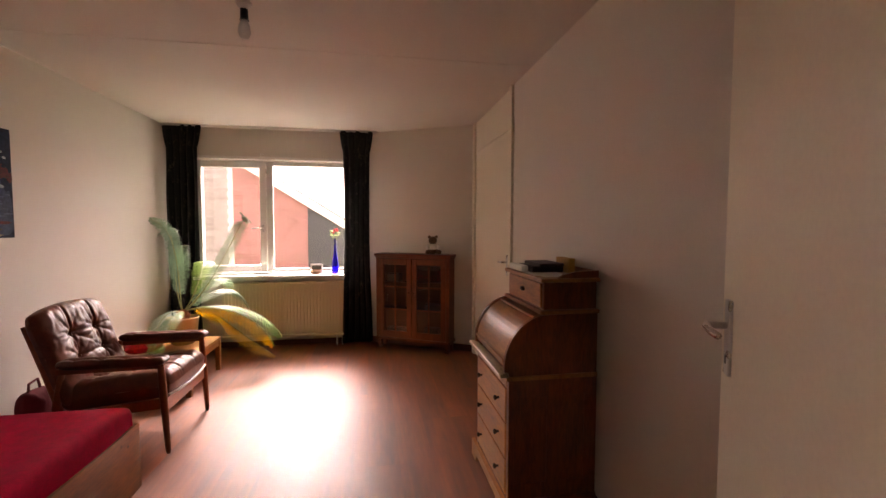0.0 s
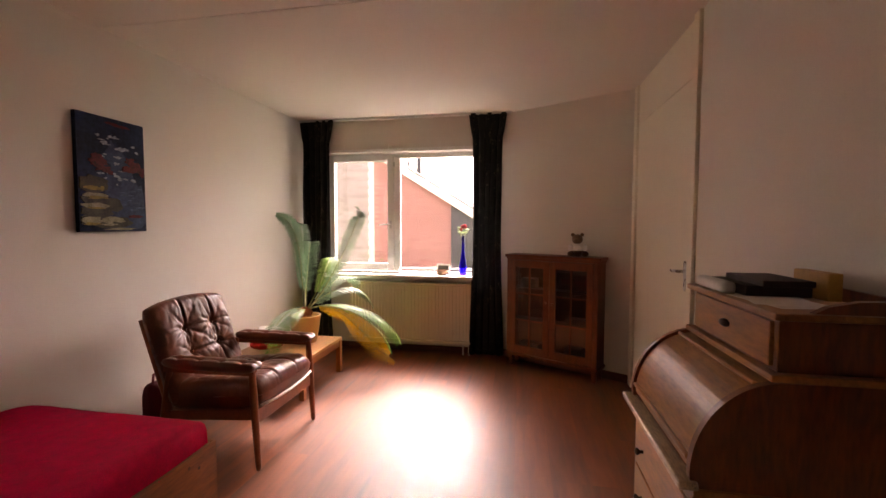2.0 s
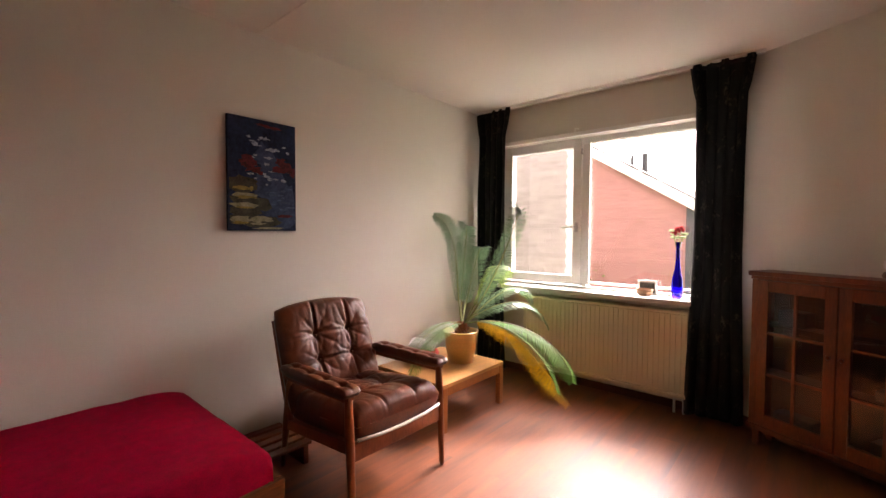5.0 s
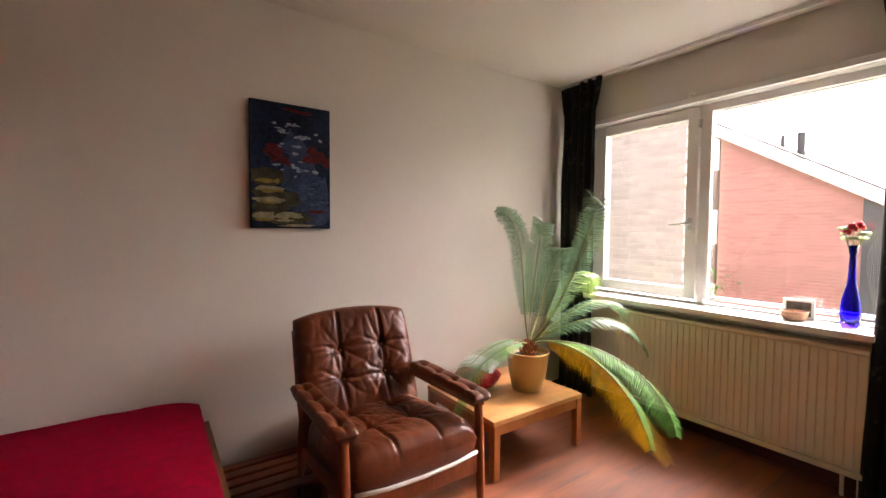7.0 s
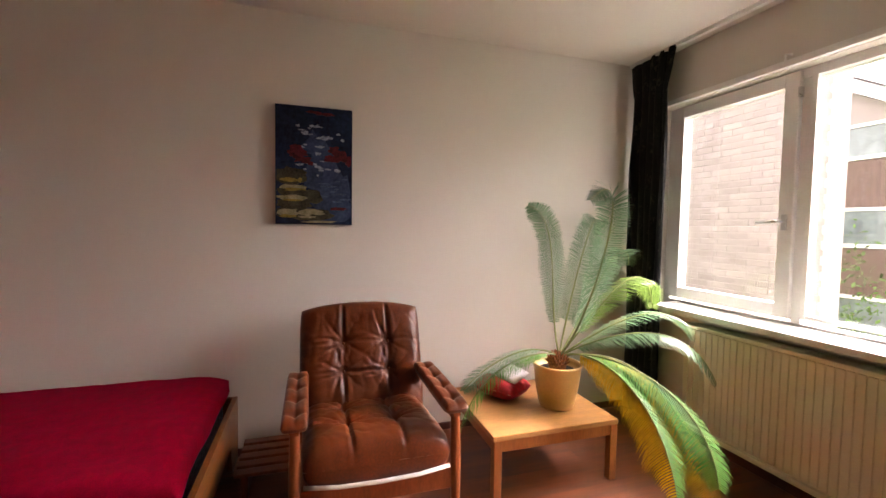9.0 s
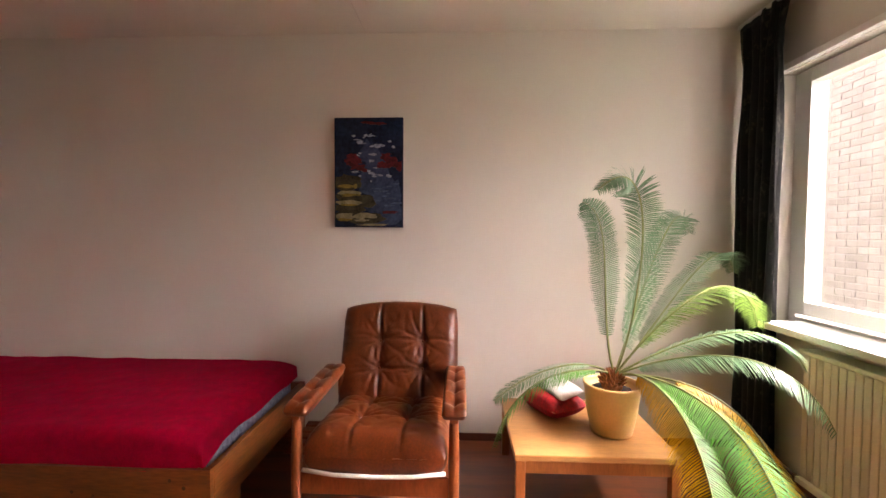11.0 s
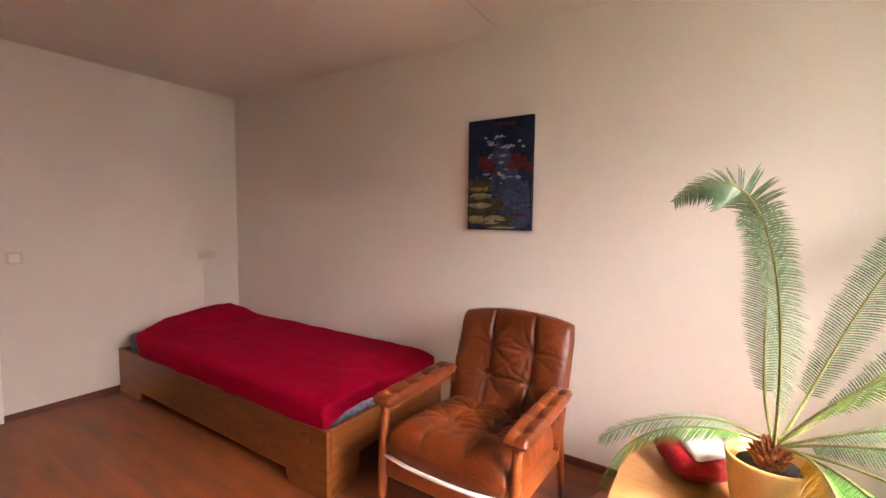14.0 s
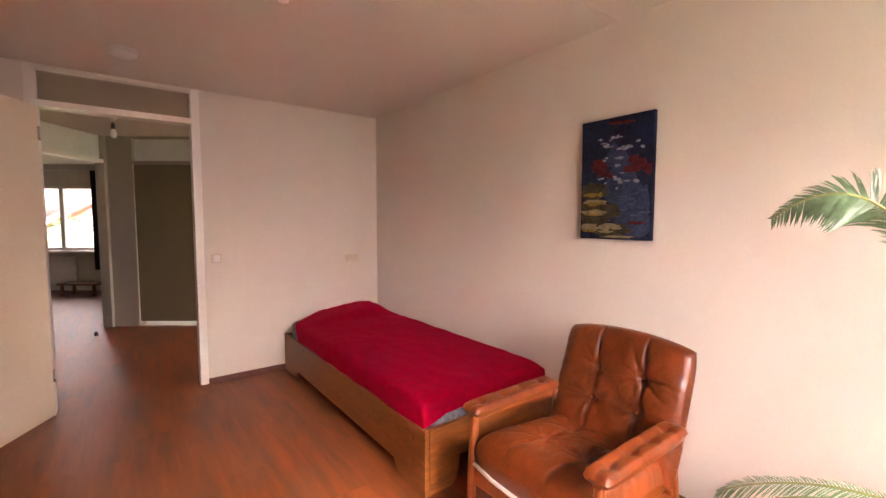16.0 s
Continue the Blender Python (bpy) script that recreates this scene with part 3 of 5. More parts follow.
# bed
BX, BY = -1.09, 2.29
bed = thing("bed", "low box bed of waxed pine with cut-out feet", "bed")


def arched(length, h=0.335, foot=0.30, last=0.24, rise=0.07):
    """A board whose lower edge is cut away between a foot at its start and one at its end."""
    pts = [(0, 0), (0, h), (length, h), (length, 0), (length - last, 0)]
    for k in range(1, 7):
        a = k / 6 * math.pi / 2
        pts.append((length - last - 0.06 * math.sin(a), rise * (1 - math.cos(a))))
    for k in range(6, -1, -1):
        a = k / 6 * math.pi / 2
        pts.append((foot + 0.06 * math.sin(a), rise * (1 - math.cos(a))))
    return pts


part("side_panel", prism(arched(BY - 0.02), 0, 0.024, m=Matrix.Translation((BX, 0.02, 0)) @ Matrix.Rotation(radians(90), 4, "Z")), PINE, bed)
part("foot_panel", prism(arched(BX - XL - 0.05, foot=0.13, last=0.13, rise=0.15), 0, 0.024, m=Matrix.Translation((XL + 0.022, BY - 0.024, 0))), PINE_X, bed)
part("side_panel", prism(arched(BY - 0.02), 0, 0.02, m=Matrix.Translation((XL + 0.021, 0.02, 0)) @ Matrix.Rotation(radians(90), 4, "Z")), PINE, bed)
part("head_panel", box(XL + 0.022, BX - 0.026, 0.016, 0.036, 0.05, 0.33, 0.003), PINE_X, bed)
part("slat_base", box(XL + 0.024, BX - 0.028, 0.04, BY - 0.03, 0.18, 0.21), PINE_X, bed)
for x, y in ((BX - 0.012, BY - 0.05), (BX - 0.012, BY - 0.012)):
    part("corner_peg", rod((x, y, 0.334), (x, y, 0.338), 0.007), PINE_X, bed)
rnd = random.Random(21)
for k in range(16):
    y, z, r = rnd.uniform(0.3, BY - 0.1), rnd.uniform(0.13, 0.31), rnd.uniform(0.005, 0.011)
    part("knot", lathe([(r * 0.9, -0.002), (r, 0.0), (r * 0.6, 0.0008)], 10, m=pose(BX - 0.0004, y, z, 0, 90, 0)), KNOT, bed)
MX0, MX1, MY0, MY1 = XL + 0.03, BX - 0.05, 0.05, BY - 0.06
part("mattress", box(MX0, MX1, MY0, MY1, 0.21, 0.446, 0.06, seg=5), SHEET, None, smooth=True)
tagged(bpy.data.objects["mattress"], "mattress in a blue and white patterned sheet on the bed", "mattress")


def blanket(name):
    """A cloth that lies over the mattress, hangs down at the open side and the foot, and rises over the pillow."""
    bm = bmesh.new()
    nx, ny = 54, 100
    rows = []
    for j in range(ny + 1):
        row = []
        for i in range(nx + 1):
            s = i / nx * 1.19
            head = 0.03 + 0.46 * max(0.0, (s - 0.62) / 0.57)
            y = head + (BY - 0.04 - head) * j / ny
            over = max(0.0, s - 0.90)
            x = MX0 - 0.005 + min(s, 0.90)
            z = 0.467 + 0.006 * noise.noise(Vector((x * 3, y * 3, 1))) + 0.0045 * noise.noise(Vector((x * 11, y * 9, 4)))
            rise = min(1.0, max(0.0, (-1.16 - x) / 0.62))
            puff = 1.0 / (1.0 + math.exp((y - 0.40 - 0.03 * math.sin(x * 9)) / 0.022))
            z += puff * (0.012 + 0.066 * rise) * min(1.0, max(0.0, (x + 2.03) / 0.13))
            z += 0.045 * math.exp(-abs((x + 1.83) / 0.05) - ((y - 0.24) / 0.12) ** 2)
            z += 0.004 * math.sin(x * 14 + y * 5) * math.exp(-((y - 0.47) / 0.12) ** 2)
            end = max(0.0, y - (BY - 0.26)) / 0.22
            z -= 0.032 * min(1, end) ** 3
            if over:
                r = min(1, over / 0.05)
                x += 0.035 * math.sin(r * math.pi / 2)
                z -= 0.04 * r * r + max(0, over - 0.05) * 0.98
                x += 0.006 * math.sin(y * 17 + 2 * math.sin(y * 5)) * min(1, over / 0.2)
                z = max(z, 0.325 + 0.012 * noise.noise(Vector((y * 4, 2, 2))))
            row.append(bm.verts.new((x, y, z)))
        rows.append(row)
    for j in range(ny):
        for i in range(nx):
            bm.faces.new((rows[j][i], rows[j][i + 1], rows[j + 1][i + 1], rows[j + 1][i]))
    tail = []
    for i, v in enumerate(rows[-1]):
        t = i / nx
        corner = min(1.0, max(0.0, (t - 0.66) / 0.10))
        tail.append(bm.verts.new((v.co.x, BY - 0.036, max(0.322, v.co.z - 0.062 - 0.03 * corner - 0.006 * math.sin(t * 19)))))
    for i in range(nx):
        bm.faces.new((rows[-1][i], rows[-1][i + 1], tail[i + 1], tail[i]))
    edge = [r[-1].co.copy() for r in rows[::4]]
    bmesh.ops.solidify(bm, geom=bm.faces[:], thickness=0.004)
    cover = part(name, bm, RED, smooth=True)
    part("hem", tube(edge, 0.0045, 6), RED, cover, "stitched hem of the cover")
    return cover


tagged(blanket("bedspread"), "smooth crimson red bedspread over bed and pillow", "bedspread")
bm = moved(cushion(0.60, 0.34, 0.08, soft=3.0, pleat=0.006), pose(-1.66, 0.25, 0.430, 2, 0, 0))
tagged(part("pillow", bm, SHEET, smooth=True), "pillow in blue patterned cover under the bedspread", "pillow")

# armchair
ch = thing("armchair", "brown buttoned leather easy chair on a teak frame", "armchair", at=(-1.12, 2.912, 0), turn=0)
CW = 0.30                      # half the distance between the arms
for s in (-1, 1):
    leg = lathe([(0.010, 0), (0.015, 0.02), (0.021, 0.30), (0.021, 0.42), (0.017, 0.55), (0.012, 0.565)], 14, m=Matrix.Translation((0.02, s * CW, 0)) @ Matrix.Rotation(radians(-3), 4, "Y"))
    part("leg", leg, TEAK, ch, smooth=True)
    leg = lathe([(0.012, 0), (0.02, 0.25), (0.02, 0.44), (0.014, 0.55)], 14, m=Matrix.Translation((-0.62, s * (CW - 0.02), 0)) @ Matrix.Rotation(radians(10), 4, "Y"))
    part("leg", leg, TEAK, ch, smooth=True)
    bm = prism([(-0.54, 0.505), (-0.54, 0.535), (0.012, 0.545), (0.012, 0.53), (-0.02, 0.515)], -0.015, 0.015, m=Matrix.Translation((0, s * CW, 0)))
    arm = part("arm_rail", bm, TEAK, ch)
    b = cushion(0.56, 0.095, 0.062, buttons=[(-0.19, 0), (-0.06, 0), (0.07, 0), (0.2, 0)], dent=0.016, nx=60, ny=16, soft=9, pleat=0.001)
    part("arm_pad", moved(b, pose(-0.25, s * CW, 0.565)), LEATHER, arm, "buttoned leather arm pad", smooth=True)
    part("side_rail", prism([(-0.56, 0.22), (-0.56, 0.27), (0.0, 0.325), (0.0, 0.265)], -0.014, 0.014, m=Matrix.Translation((0, s * (CW - 0.03), 0))), TEAK, ch)
    part("back_post", tube([(-0.55, s * 0.27, 0.27), (-0.62, s * 0.275, 0.52), (-0.715, s * 0.275, 0.775)], [0.018, 0.02, 0.012], 10), TEAK, ch, smooth=True)
part("front_rail", box(-0.012, 0.012, -CW + 0.015, CW - 0.015, 0.245, 0.325, 0.006), TEAK, ch)
part("back_rail", box(-0.57, -0.545, -0.27, 0.27, 0.22, 0.27, 0.005), TEAK, ch)
part("back_slat", box(-0.70, -0.685, -0.265, 0.265, 0.66, 0.72, 0.005, m=None), TEAK, ch)
b = cushion(0.61, 0.56, 0.19, buttons=[(0.05, -0.1), (0.05, 0.1), (-0.14, -0.1), (-0.14, 0.1)], dent=0.034, nx=80, ny=80, soft=9, pleat=0.013, seed=2)
part("seat_cushion", moved(b, pose(-0.272, 0, 0.368, 0, -6, 0)), LEATHER, ch, "creased brown leather seat cushion", smooth=True)
b = cushion(0.565, 0.605, 0.13, buttons=[(-0.10, -0.095), (-0.10, 0.125), (0.035, -0.095), (0.035, 0.125)], dent=0.036, nx=80, ny=80, soft=7, pleat=0.013, seed=6, crown=0.03)
part("back_cushion", moved(b, pose(-0.594, 0.006, 0.575, 0, 71, 0)), LEATHER, ch, "buttoned brown leather back cushion", smooth=True)
for by in (-0.095, 0.125):
    for bx in (-0.10, 0.035):
        q = pose(-0.594, 0.006, 0.575, 0, 71, 0) @ Vector((bx, by, 0.037))
        part("button", blob(q.x, q.y, q.z, 0.004, 0.0065, 0.0065), TEAK, ch, "small covered button", smooth=True)
part("seat_piping", tube([(0.022, -CW + 0.03, 0.345), (0.034, -0.15, 0.336), (0.038, 0, 0.334), (0.034, 0.15, 0.336), (0.022, CW - 0.03, 0.345)], 0.008, 8), PAPER, ch, "white edge strip of the seat", smooth=True)

# low table
tb = thing("side_table", "low square beech side table with the plant on it", "table", at=(-1.62, 3.81, 0))
part("tabletop", box(-0.31, 0.31, -0.345, 0.345, 0.285, 0.312, 0.005), BEECH, tb)
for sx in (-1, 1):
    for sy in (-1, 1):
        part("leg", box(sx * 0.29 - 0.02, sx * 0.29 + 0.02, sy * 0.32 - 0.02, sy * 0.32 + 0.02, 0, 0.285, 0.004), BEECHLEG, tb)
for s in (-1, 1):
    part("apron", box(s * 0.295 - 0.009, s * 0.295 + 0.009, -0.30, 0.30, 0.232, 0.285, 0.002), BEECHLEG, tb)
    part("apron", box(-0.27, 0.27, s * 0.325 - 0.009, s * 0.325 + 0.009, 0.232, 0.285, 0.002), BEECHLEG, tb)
TT = 0.312

# plant
PX, PY = -1.55, 3.945
pl = thing("cycad_plant", "sago cycad with arching green and yellowed fronds in a cream pot", "plant", at=(PX, PY, TT))
part("pot", lathe([(0.084, 0), (0.092, 0.004), (0.112, 0.10), (0.124, 0.20), (0.128, 0.222), (0.131, 0.232), (0.122, 0.234), (0.117, 0.215), (0.115, 0.20)], 40), POT, pl, "cream glazed pot", smooth=True)
part("soil", lathe([(0.114, 0.17), (0.116, 0.198), (0.06, 0.203), (0.01, 0.206)], 24), SOIL, pl)
bm = blob(0, 0, 0.225, 0.05, 0.05, 0.05)
rnd = random.Random(2)
for k in range(70):
    a, e = k * 2.4, 0.1 + 1.35 * k / 70
    dirv = Vector((math.cos(a) * math.cos(e), math.sin(a) * math.cos(e), math.sin(e)))
    o = Vector((0, 0, 0.225)) + dirv * 0.045
    rod(o, o + dirv * 0.022 + Vector((0, 0, 0.012)), 0.009, 0.002, 5, bm)
part("trunk", bm, CONE, pl, "rusty scaly trunk")


def frond(c1, c2, tip, mat, seed, wide=0.11, stalk=0.17, lean=0.25, face=(0, 0, 1), faded=None):
    """One feather leaf: a tapered stalk bent from the crown through two pulls to its tip, and two rows of narrow leaflets."""
    rnd = random.Random(seed)
    n = 44
    org = Vector((PX, PY, TT))
    k0 = Vector((PX, PY + 0.01, 0.58)) - org
    k1, k2, k3 = (Vector(p) - org for p in (c1, c2, tip))
    k0 = k0 + (k1 - k0).normalized() * 0.025
    pts = []
    for i in range(n + 1):
        t = i / n
        pts.append(k0 * (1 - t) ** 3 + k1 * 3 * t * (1 - t) ** 2 + k2 * 3 * t * t * (1 - t) + k3 * t ** 3)
    length = sum((q - p).length for p, q in zip(pts, pts[1:]))
    stem = part("stalk", tube(pts, [0.0052 * (1 - 0.8 * i / n) + 0.0008 for i in range(n + 1)], 5), STALK, pl)
    bm, dry = bmesh.new(), bmesh.new()
    count = int(length / 0.0092)
    for k in range(count):
        s = stalk + (1 - stalk) * k / (count - 1)
        f = s * n
        i = min(n - 1, int(f))
        p = pts[i].lerp(pts[i + 1], f - i)
        d = (pts[i + 1] - pts[i]).normalized()
        side = d.cross(Vector(face))
        side = side.normalized() if side.length > 0.03 else Vector((0, 1, 0))
        up = side.cross(d).normalized()
        size = wide * (0.45 + 0.55 * min(1, (s - stalk) / 0.22)) * min(1.0, 0.30 + (1 - s) / 0.22) * rnd.uniform(0.9, 1.07)
        for sg in (-1, 1):
            aged = bool(faded) and sg > 0
            out = (side * sg * 0.88 + d * 0.40 + up * ((-0.8 if aged else lean) + rnd.uniform(-0.07, 0.07))).normalized()
            q1 = p + out * size * 0.35
            q2 = p + out * size * 0.72 - Vector((0, 0, 1)) * size * 0.06
            end = p + out * size + d * size * 0.06 - Vector((0, 0, 1)) * size * 0.20
            across = d * 0.0029
            tuft = dry if aged else bm
            vs = [tuft.verts.new(v) for v in (p - across * 0.7, p + across * 0.7, q1 + across, q1 - across, q2 + across * 0.8, q2 - across * 0.8, end)]
            tuft.faces.new((vs[0], vs[1], vs[2], vs[3]))
            tuft.faces.new((vs[3], vs[2], vs[4], vs[5]))
            tuft.faces.new((vs[5], vs[4], vs[6]))
    if faded:
        part("faded_foliage", dry, faded, stem, "yellowed leaflets", kind="stuff")
    else:
        dry.free()
    part("foliage", bm, mat, stem, kind="stuff")


FRONDS = [  # first pull, second pull, tip, material, leaflet length, lift of the leaflets
    ((-1.23, 3.92, 0.85), (-0.96, 3.92, 1.61), (-0.94, 3.67, 1.38), LEAFPALE, 0.082, -0.1),
    ((-1.56, 3.87, 0.90), (-1.55, 3.96, 1.34), (-1.74, 3.85, 1.40), LEAFPALE, 0.085, 0.2),
    ((-1.71, 4.11, 0.83), (-1.71, 4.30, 1.59), (-1.97, 4.50, 1.25), LEAFPALE, 0.10, 0.15),
    ((-1.70, 4.22, 0.78), (-1.81, 4.60, 1.38), (-1.90, 4.70, 1.04), LEAFPALE, 0.115, 0.1),
    ((-1.41, 4.06, 0.83), (-1.53, 4.50, 1.26), (-1.64, 4.66, 0.80), LEAFLIME, 0.115, -0.15),
    ((-1.46, 4.07, 0.69), (-1.42, 4.55, 1.00), (-1.37, 4.68, 0.67), LEAFPALE, 0.11, 0.0),
    ((-1.51, 4.04, 0.63), (-1.35, 4.57, 0.92), (-1.19, 4.65, 0.49), LEAFPALE, 0.11, -0.3),
    ((-1.37, 4.18, 0.66), (-0.91, 4.29, 0.57), (-0.78, 4.18, 0.27), LEAF, 0.125, -0.35),
    ((-1.46, 4.11, 0.64), (-0.97, 4.08, 0.60), (-0.81, 4.01, 0.24), LEAF, 0.115, -0.35),
    ((-1.55, 4.55, 0.60), (-1.38, 4.68, 0.24), (-0.86, 4.30, 0.06), LEAFYELLOW, 0.12, -0.5),
    ((-1.61, 3.78, 0.67), (-1.57, 3.51, 0.55), (-1.54, 3.40, 0.45), LEAFPALE, 0.095, 0.0),
    ((-1.50, 3.82, 0.64), (-1.53, 3.48, 0.62), (-1.60, 3.40, 0.20), LEAF, 0.09, -0.2),
]
for k, (c1, c2, tip, mat, wide, lift) in enumerate(FRONDS):
    frond(c1, c2, tip, mat, k, wide, lean=lift, face=(0.65, -0.5, 0.55) if k == 0 else (0.75, -0.5, 0.35) if k < 3 else (0, 0, 1),
          faded=LEAFYELLOW if k == 8 else None)

# roll-top desk, its front towards -x
DY0, DY1 = 1.742, 2.30
desk = thing("roll_top_desk", "old waxed pine roll-top desk with drawers against the wall", "desk")
DX0, DX1 = 0.70, 1.13
DU1 = 2.245                    # far end of the upper case


def cylinder_arc(r, n=14, x=0.885, z=0.70, start=180, stop=92):
    return [(x + r * math.cos(radians(start + (stop - start) * k / n)) * 0.92, z + r * math.sin(radians(start + (stop - start) * k / n)) * 1.08) for k in range(n + 1)]


side = [(DX0, 0.0), (DX0, 0.655), (0.685, 0.665)] + cylinder_arc(0.222) + [(DX1, 0.944), (DX1, 0.0)]
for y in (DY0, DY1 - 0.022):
    sd = part("side_panel", prism(side, y, y + 0.022), OAK_V_SHADE, desk)
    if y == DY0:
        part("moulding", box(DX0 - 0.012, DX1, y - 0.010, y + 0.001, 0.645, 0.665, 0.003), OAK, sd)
        part("rail", box(DX0, DX1, y - 0.006, y + 0.001, 0.565, 0.644, 0.002), OAK_V_SHADE, sd)
        part("rail", box(DX0, DX1, y - 0.006, y + 0.001, 0.07, 0.16, 0.002), OAK_V_SHADE, sd)
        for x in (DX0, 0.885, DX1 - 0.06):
            part("stile", box(x, x + 0.06, y - 0.0055, y + 0.001, 0.16, 0.565, 0.002), OAK_V_SHADE, sd)
arc = cylinder_arc(0.212)
inner = [(x + 0.012, z - 0.012) for x, z in arc][::-1]
part("roll_lid", prism(arc + inner, DY0 + 0.024, DY1 - 0.024), OAK, desk, "polished curved wooden roll lid", smooth=False)
for t in (1, 12):
    x, z = arc[t]
    part("lid_rail", rod((x - 0.004, DY0 + 0.03, z + 0.004), (x - 0.004, DY1 - 0.03, z + 0.004), 0.007), OAK, desk)
part("writing_ledge", box(0.652, 0.70, DY0 - 0.012, DY1 + 0.012, 0.662, 0.684, 0.008, seg=3), WORNPINE, desk, "worn pale rounded writing ledge")
part("back_board", box(DX1 - 0.015, DX1, DY0 + 0.022, DY1 - 0.022, 0.05, 0.94), OAK_V_SHADE, desk)
part("front_board", box(DX0 + 0.02, DX0 + 0.035, DY0 + 0.022, DY1 - 0.022, 0.06, 0.66), OAK_V_SHADE, desk)


def knob(parent, x, y, z):
    part("knob", lathe([(0.006, 0), (0.005, 0.010), (0.012, 0.016), (0.013, 0.022), (0.006, 0.027)], 12, m=Matrix.Translation((x, y, z)) @ Matrix.Rotation(radians(-90), 4, "Y")), DARKBRASS, parent, "dark turned knob", smooth=True)


for z0, z1 in ((0.10, 0.265), (0.272, 0.435), (0.442, 0.60)):
    dr = part("drawer", box(DX0 - 0.006, DX0 + 0.02, DY0 + 0.026, DY1 - 0.026, z0, z1, 0.005), OAK, desk)
    for f in (0.22, 0.78):
        knob(dr, DX0 - 0.006, DY0 + (DY1 - DY0) * f, (z0 + z1) / 2)
part("frieze", box(DX0 - 0.002, DX0 + 0.02, DY0 + 0.022, DY1 - 0.022, 0.605, 0.66, 0.003), OAK, desk)
part("plinth", prism([(0, 0), (0, 0.095), (0.598, 0.095), (0.598, 0), (0.508, 0), (0.478, 0.045), (0.12, 0.045), (0.09, 0)], 0, 0.02, m=Matrix.Translation((DX0 - 0.008, DY0 - 0.02, 0)) @ Matrix.Rotation(radians(90), 4, "Z")), OAK, desk, "cut-out plinth board")
part("plinth", box(DX0 - 0.008, DX1, DY0 - 0.016, DY0, 0.0, 0.09, 0.004), OAK_V_SHADE, desk)
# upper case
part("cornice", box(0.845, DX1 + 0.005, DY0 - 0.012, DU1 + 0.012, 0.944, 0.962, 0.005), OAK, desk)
part("upper_case", box(0.868, DX1, DY0 + 0.012, DU1 - 0.012, 0.962, 1.09, 0.003), OAK_V_SHADE, desk)
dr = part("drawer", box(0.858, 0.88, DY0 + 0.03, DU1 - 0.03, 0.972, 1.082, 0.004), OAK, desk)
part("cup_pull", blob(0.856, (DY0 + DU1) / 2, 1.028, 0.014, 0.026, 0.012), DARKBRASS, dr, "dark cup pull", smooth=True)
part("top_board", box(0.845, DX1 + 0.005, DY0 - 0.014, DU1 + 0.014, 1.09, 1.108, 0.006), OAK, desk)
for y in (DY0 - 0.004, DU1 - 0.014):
    part("gallery", prism([(0.93, 1.108), (0.96, 1.125), (1.02, 1.138), (DX1, 1.142), (DX1, 1.108)], y, y + 0.018), OAK_V_SHADE, desk)
part("gallery", box(DX1 - 0.018, DX1 - 0.001, DY0 + 0.015, DU1 - 0.015, 1.108, 1.142, 0.003), OAK_V_SHADE, desk)

# things on the desk
T = 1.108
tagged(part("book", box(0.90, 1.07, 1.98, 2.21, T, T + 0.032, 0.004), DARKBOOK), "dark leather-bound book lying on the desk", "book")
tagged(part("book", box(0.93, 1.06, 1.95, 2.17, T + 0.0325, T + 0.05, 0.003), DARKBOOK), "thin dark book on top of another", "book")
tagged(part("paper_roll", box(0.858, 0.898, 2.02, 2.22, T, T + 0.036, 0.016, seg=4), PAPER, smooth=True), "white rolled paper packet on the desk", "paper")
for k, (y, r) in enumerate(((1.91, 8), (1.94, -10))):
    tagged(part("paper_sheet", box(-0.075, 0.075, -0.11, 0.11, 0.0006 + 0.001 * k, 0.0014 + 0.001 * k, m=pose(0.952, y, T, 0, 0, r)), PAPER), "loose white paper sheet on the desk", "paper")
tagged(part("card_box", box(1.075, 1.11, 1.93, 2.08, T, T + 0.075, 0.004), OCHRE), "small ochre cardboard box on the desk", "box")

# glazed corner cabinet along the slanted wall; local x along its front, y out of the wall
CABM = Matrix.Translation((XR, 4.312, 0)) @ Matrix.Rotation(math.atan2(YW - 4.312, 0.06 - XR), 4, "Z")
cab = thing("glazed_cabinet", "low red-brown cabinet with two glazed lattice doors", "cabinet")
cab.matrix_basis = CABM
C0, C1, CD = 0.20, 1.045, 0.205
part("body", box(C0 + 0.01, C1 - 0.01, 0.018, CD - 0.022, 0.125, 0.145, 0.003), CABWOOD, cab)
part("back_board", box(C0 + 0.02, C1 - 0.02, 0.016, 0.026, 0.145, 1.02), CABSHADE, cab)
for x in (C0, C1 - 0.02):
    part("side_panel", box(x, x + 0.02, 0.016, CD - 0.02, 0.10, 1.02, 0.003), CABWOOD, cab)
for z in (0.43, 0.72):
    part("shelf", box(C0 + 0.02, C1 - 0.02, 0.027, CD - 0.05, z, z + 0.015), CABSHADE, cab)
part("top", box(C0 - 0.02, C1 + 0.02, 0.012, CD + 0.012, 1.02, 1.048, 0.008, seg=3), CABWOOD, cab)
part("moulding", box(C0 - 0.008, C1 + 0.008, 0.014, CD, 1.0, 1.02, 0.004), CABWOOD, cab)
part("base_moulding", box(C0 - 0.014, C1 + 0.014, 0.014, CD + 0.006, 0.10, 0.128, 0.006), CABWOOD, cab)
for x in (C0 + 0.01, C1 - 0.05):
    part("foot", box(x, x + 0.04, CD - 0.06, CD - 0.02, 0, 0.10, 0.006), CABWOOD, cab)
    part("foot", box(x, x + 0.04, 0.02, 0.06, 0, 0.10, 0.006), CABWOOD, cab)
mid = (C0 + C1) / 2
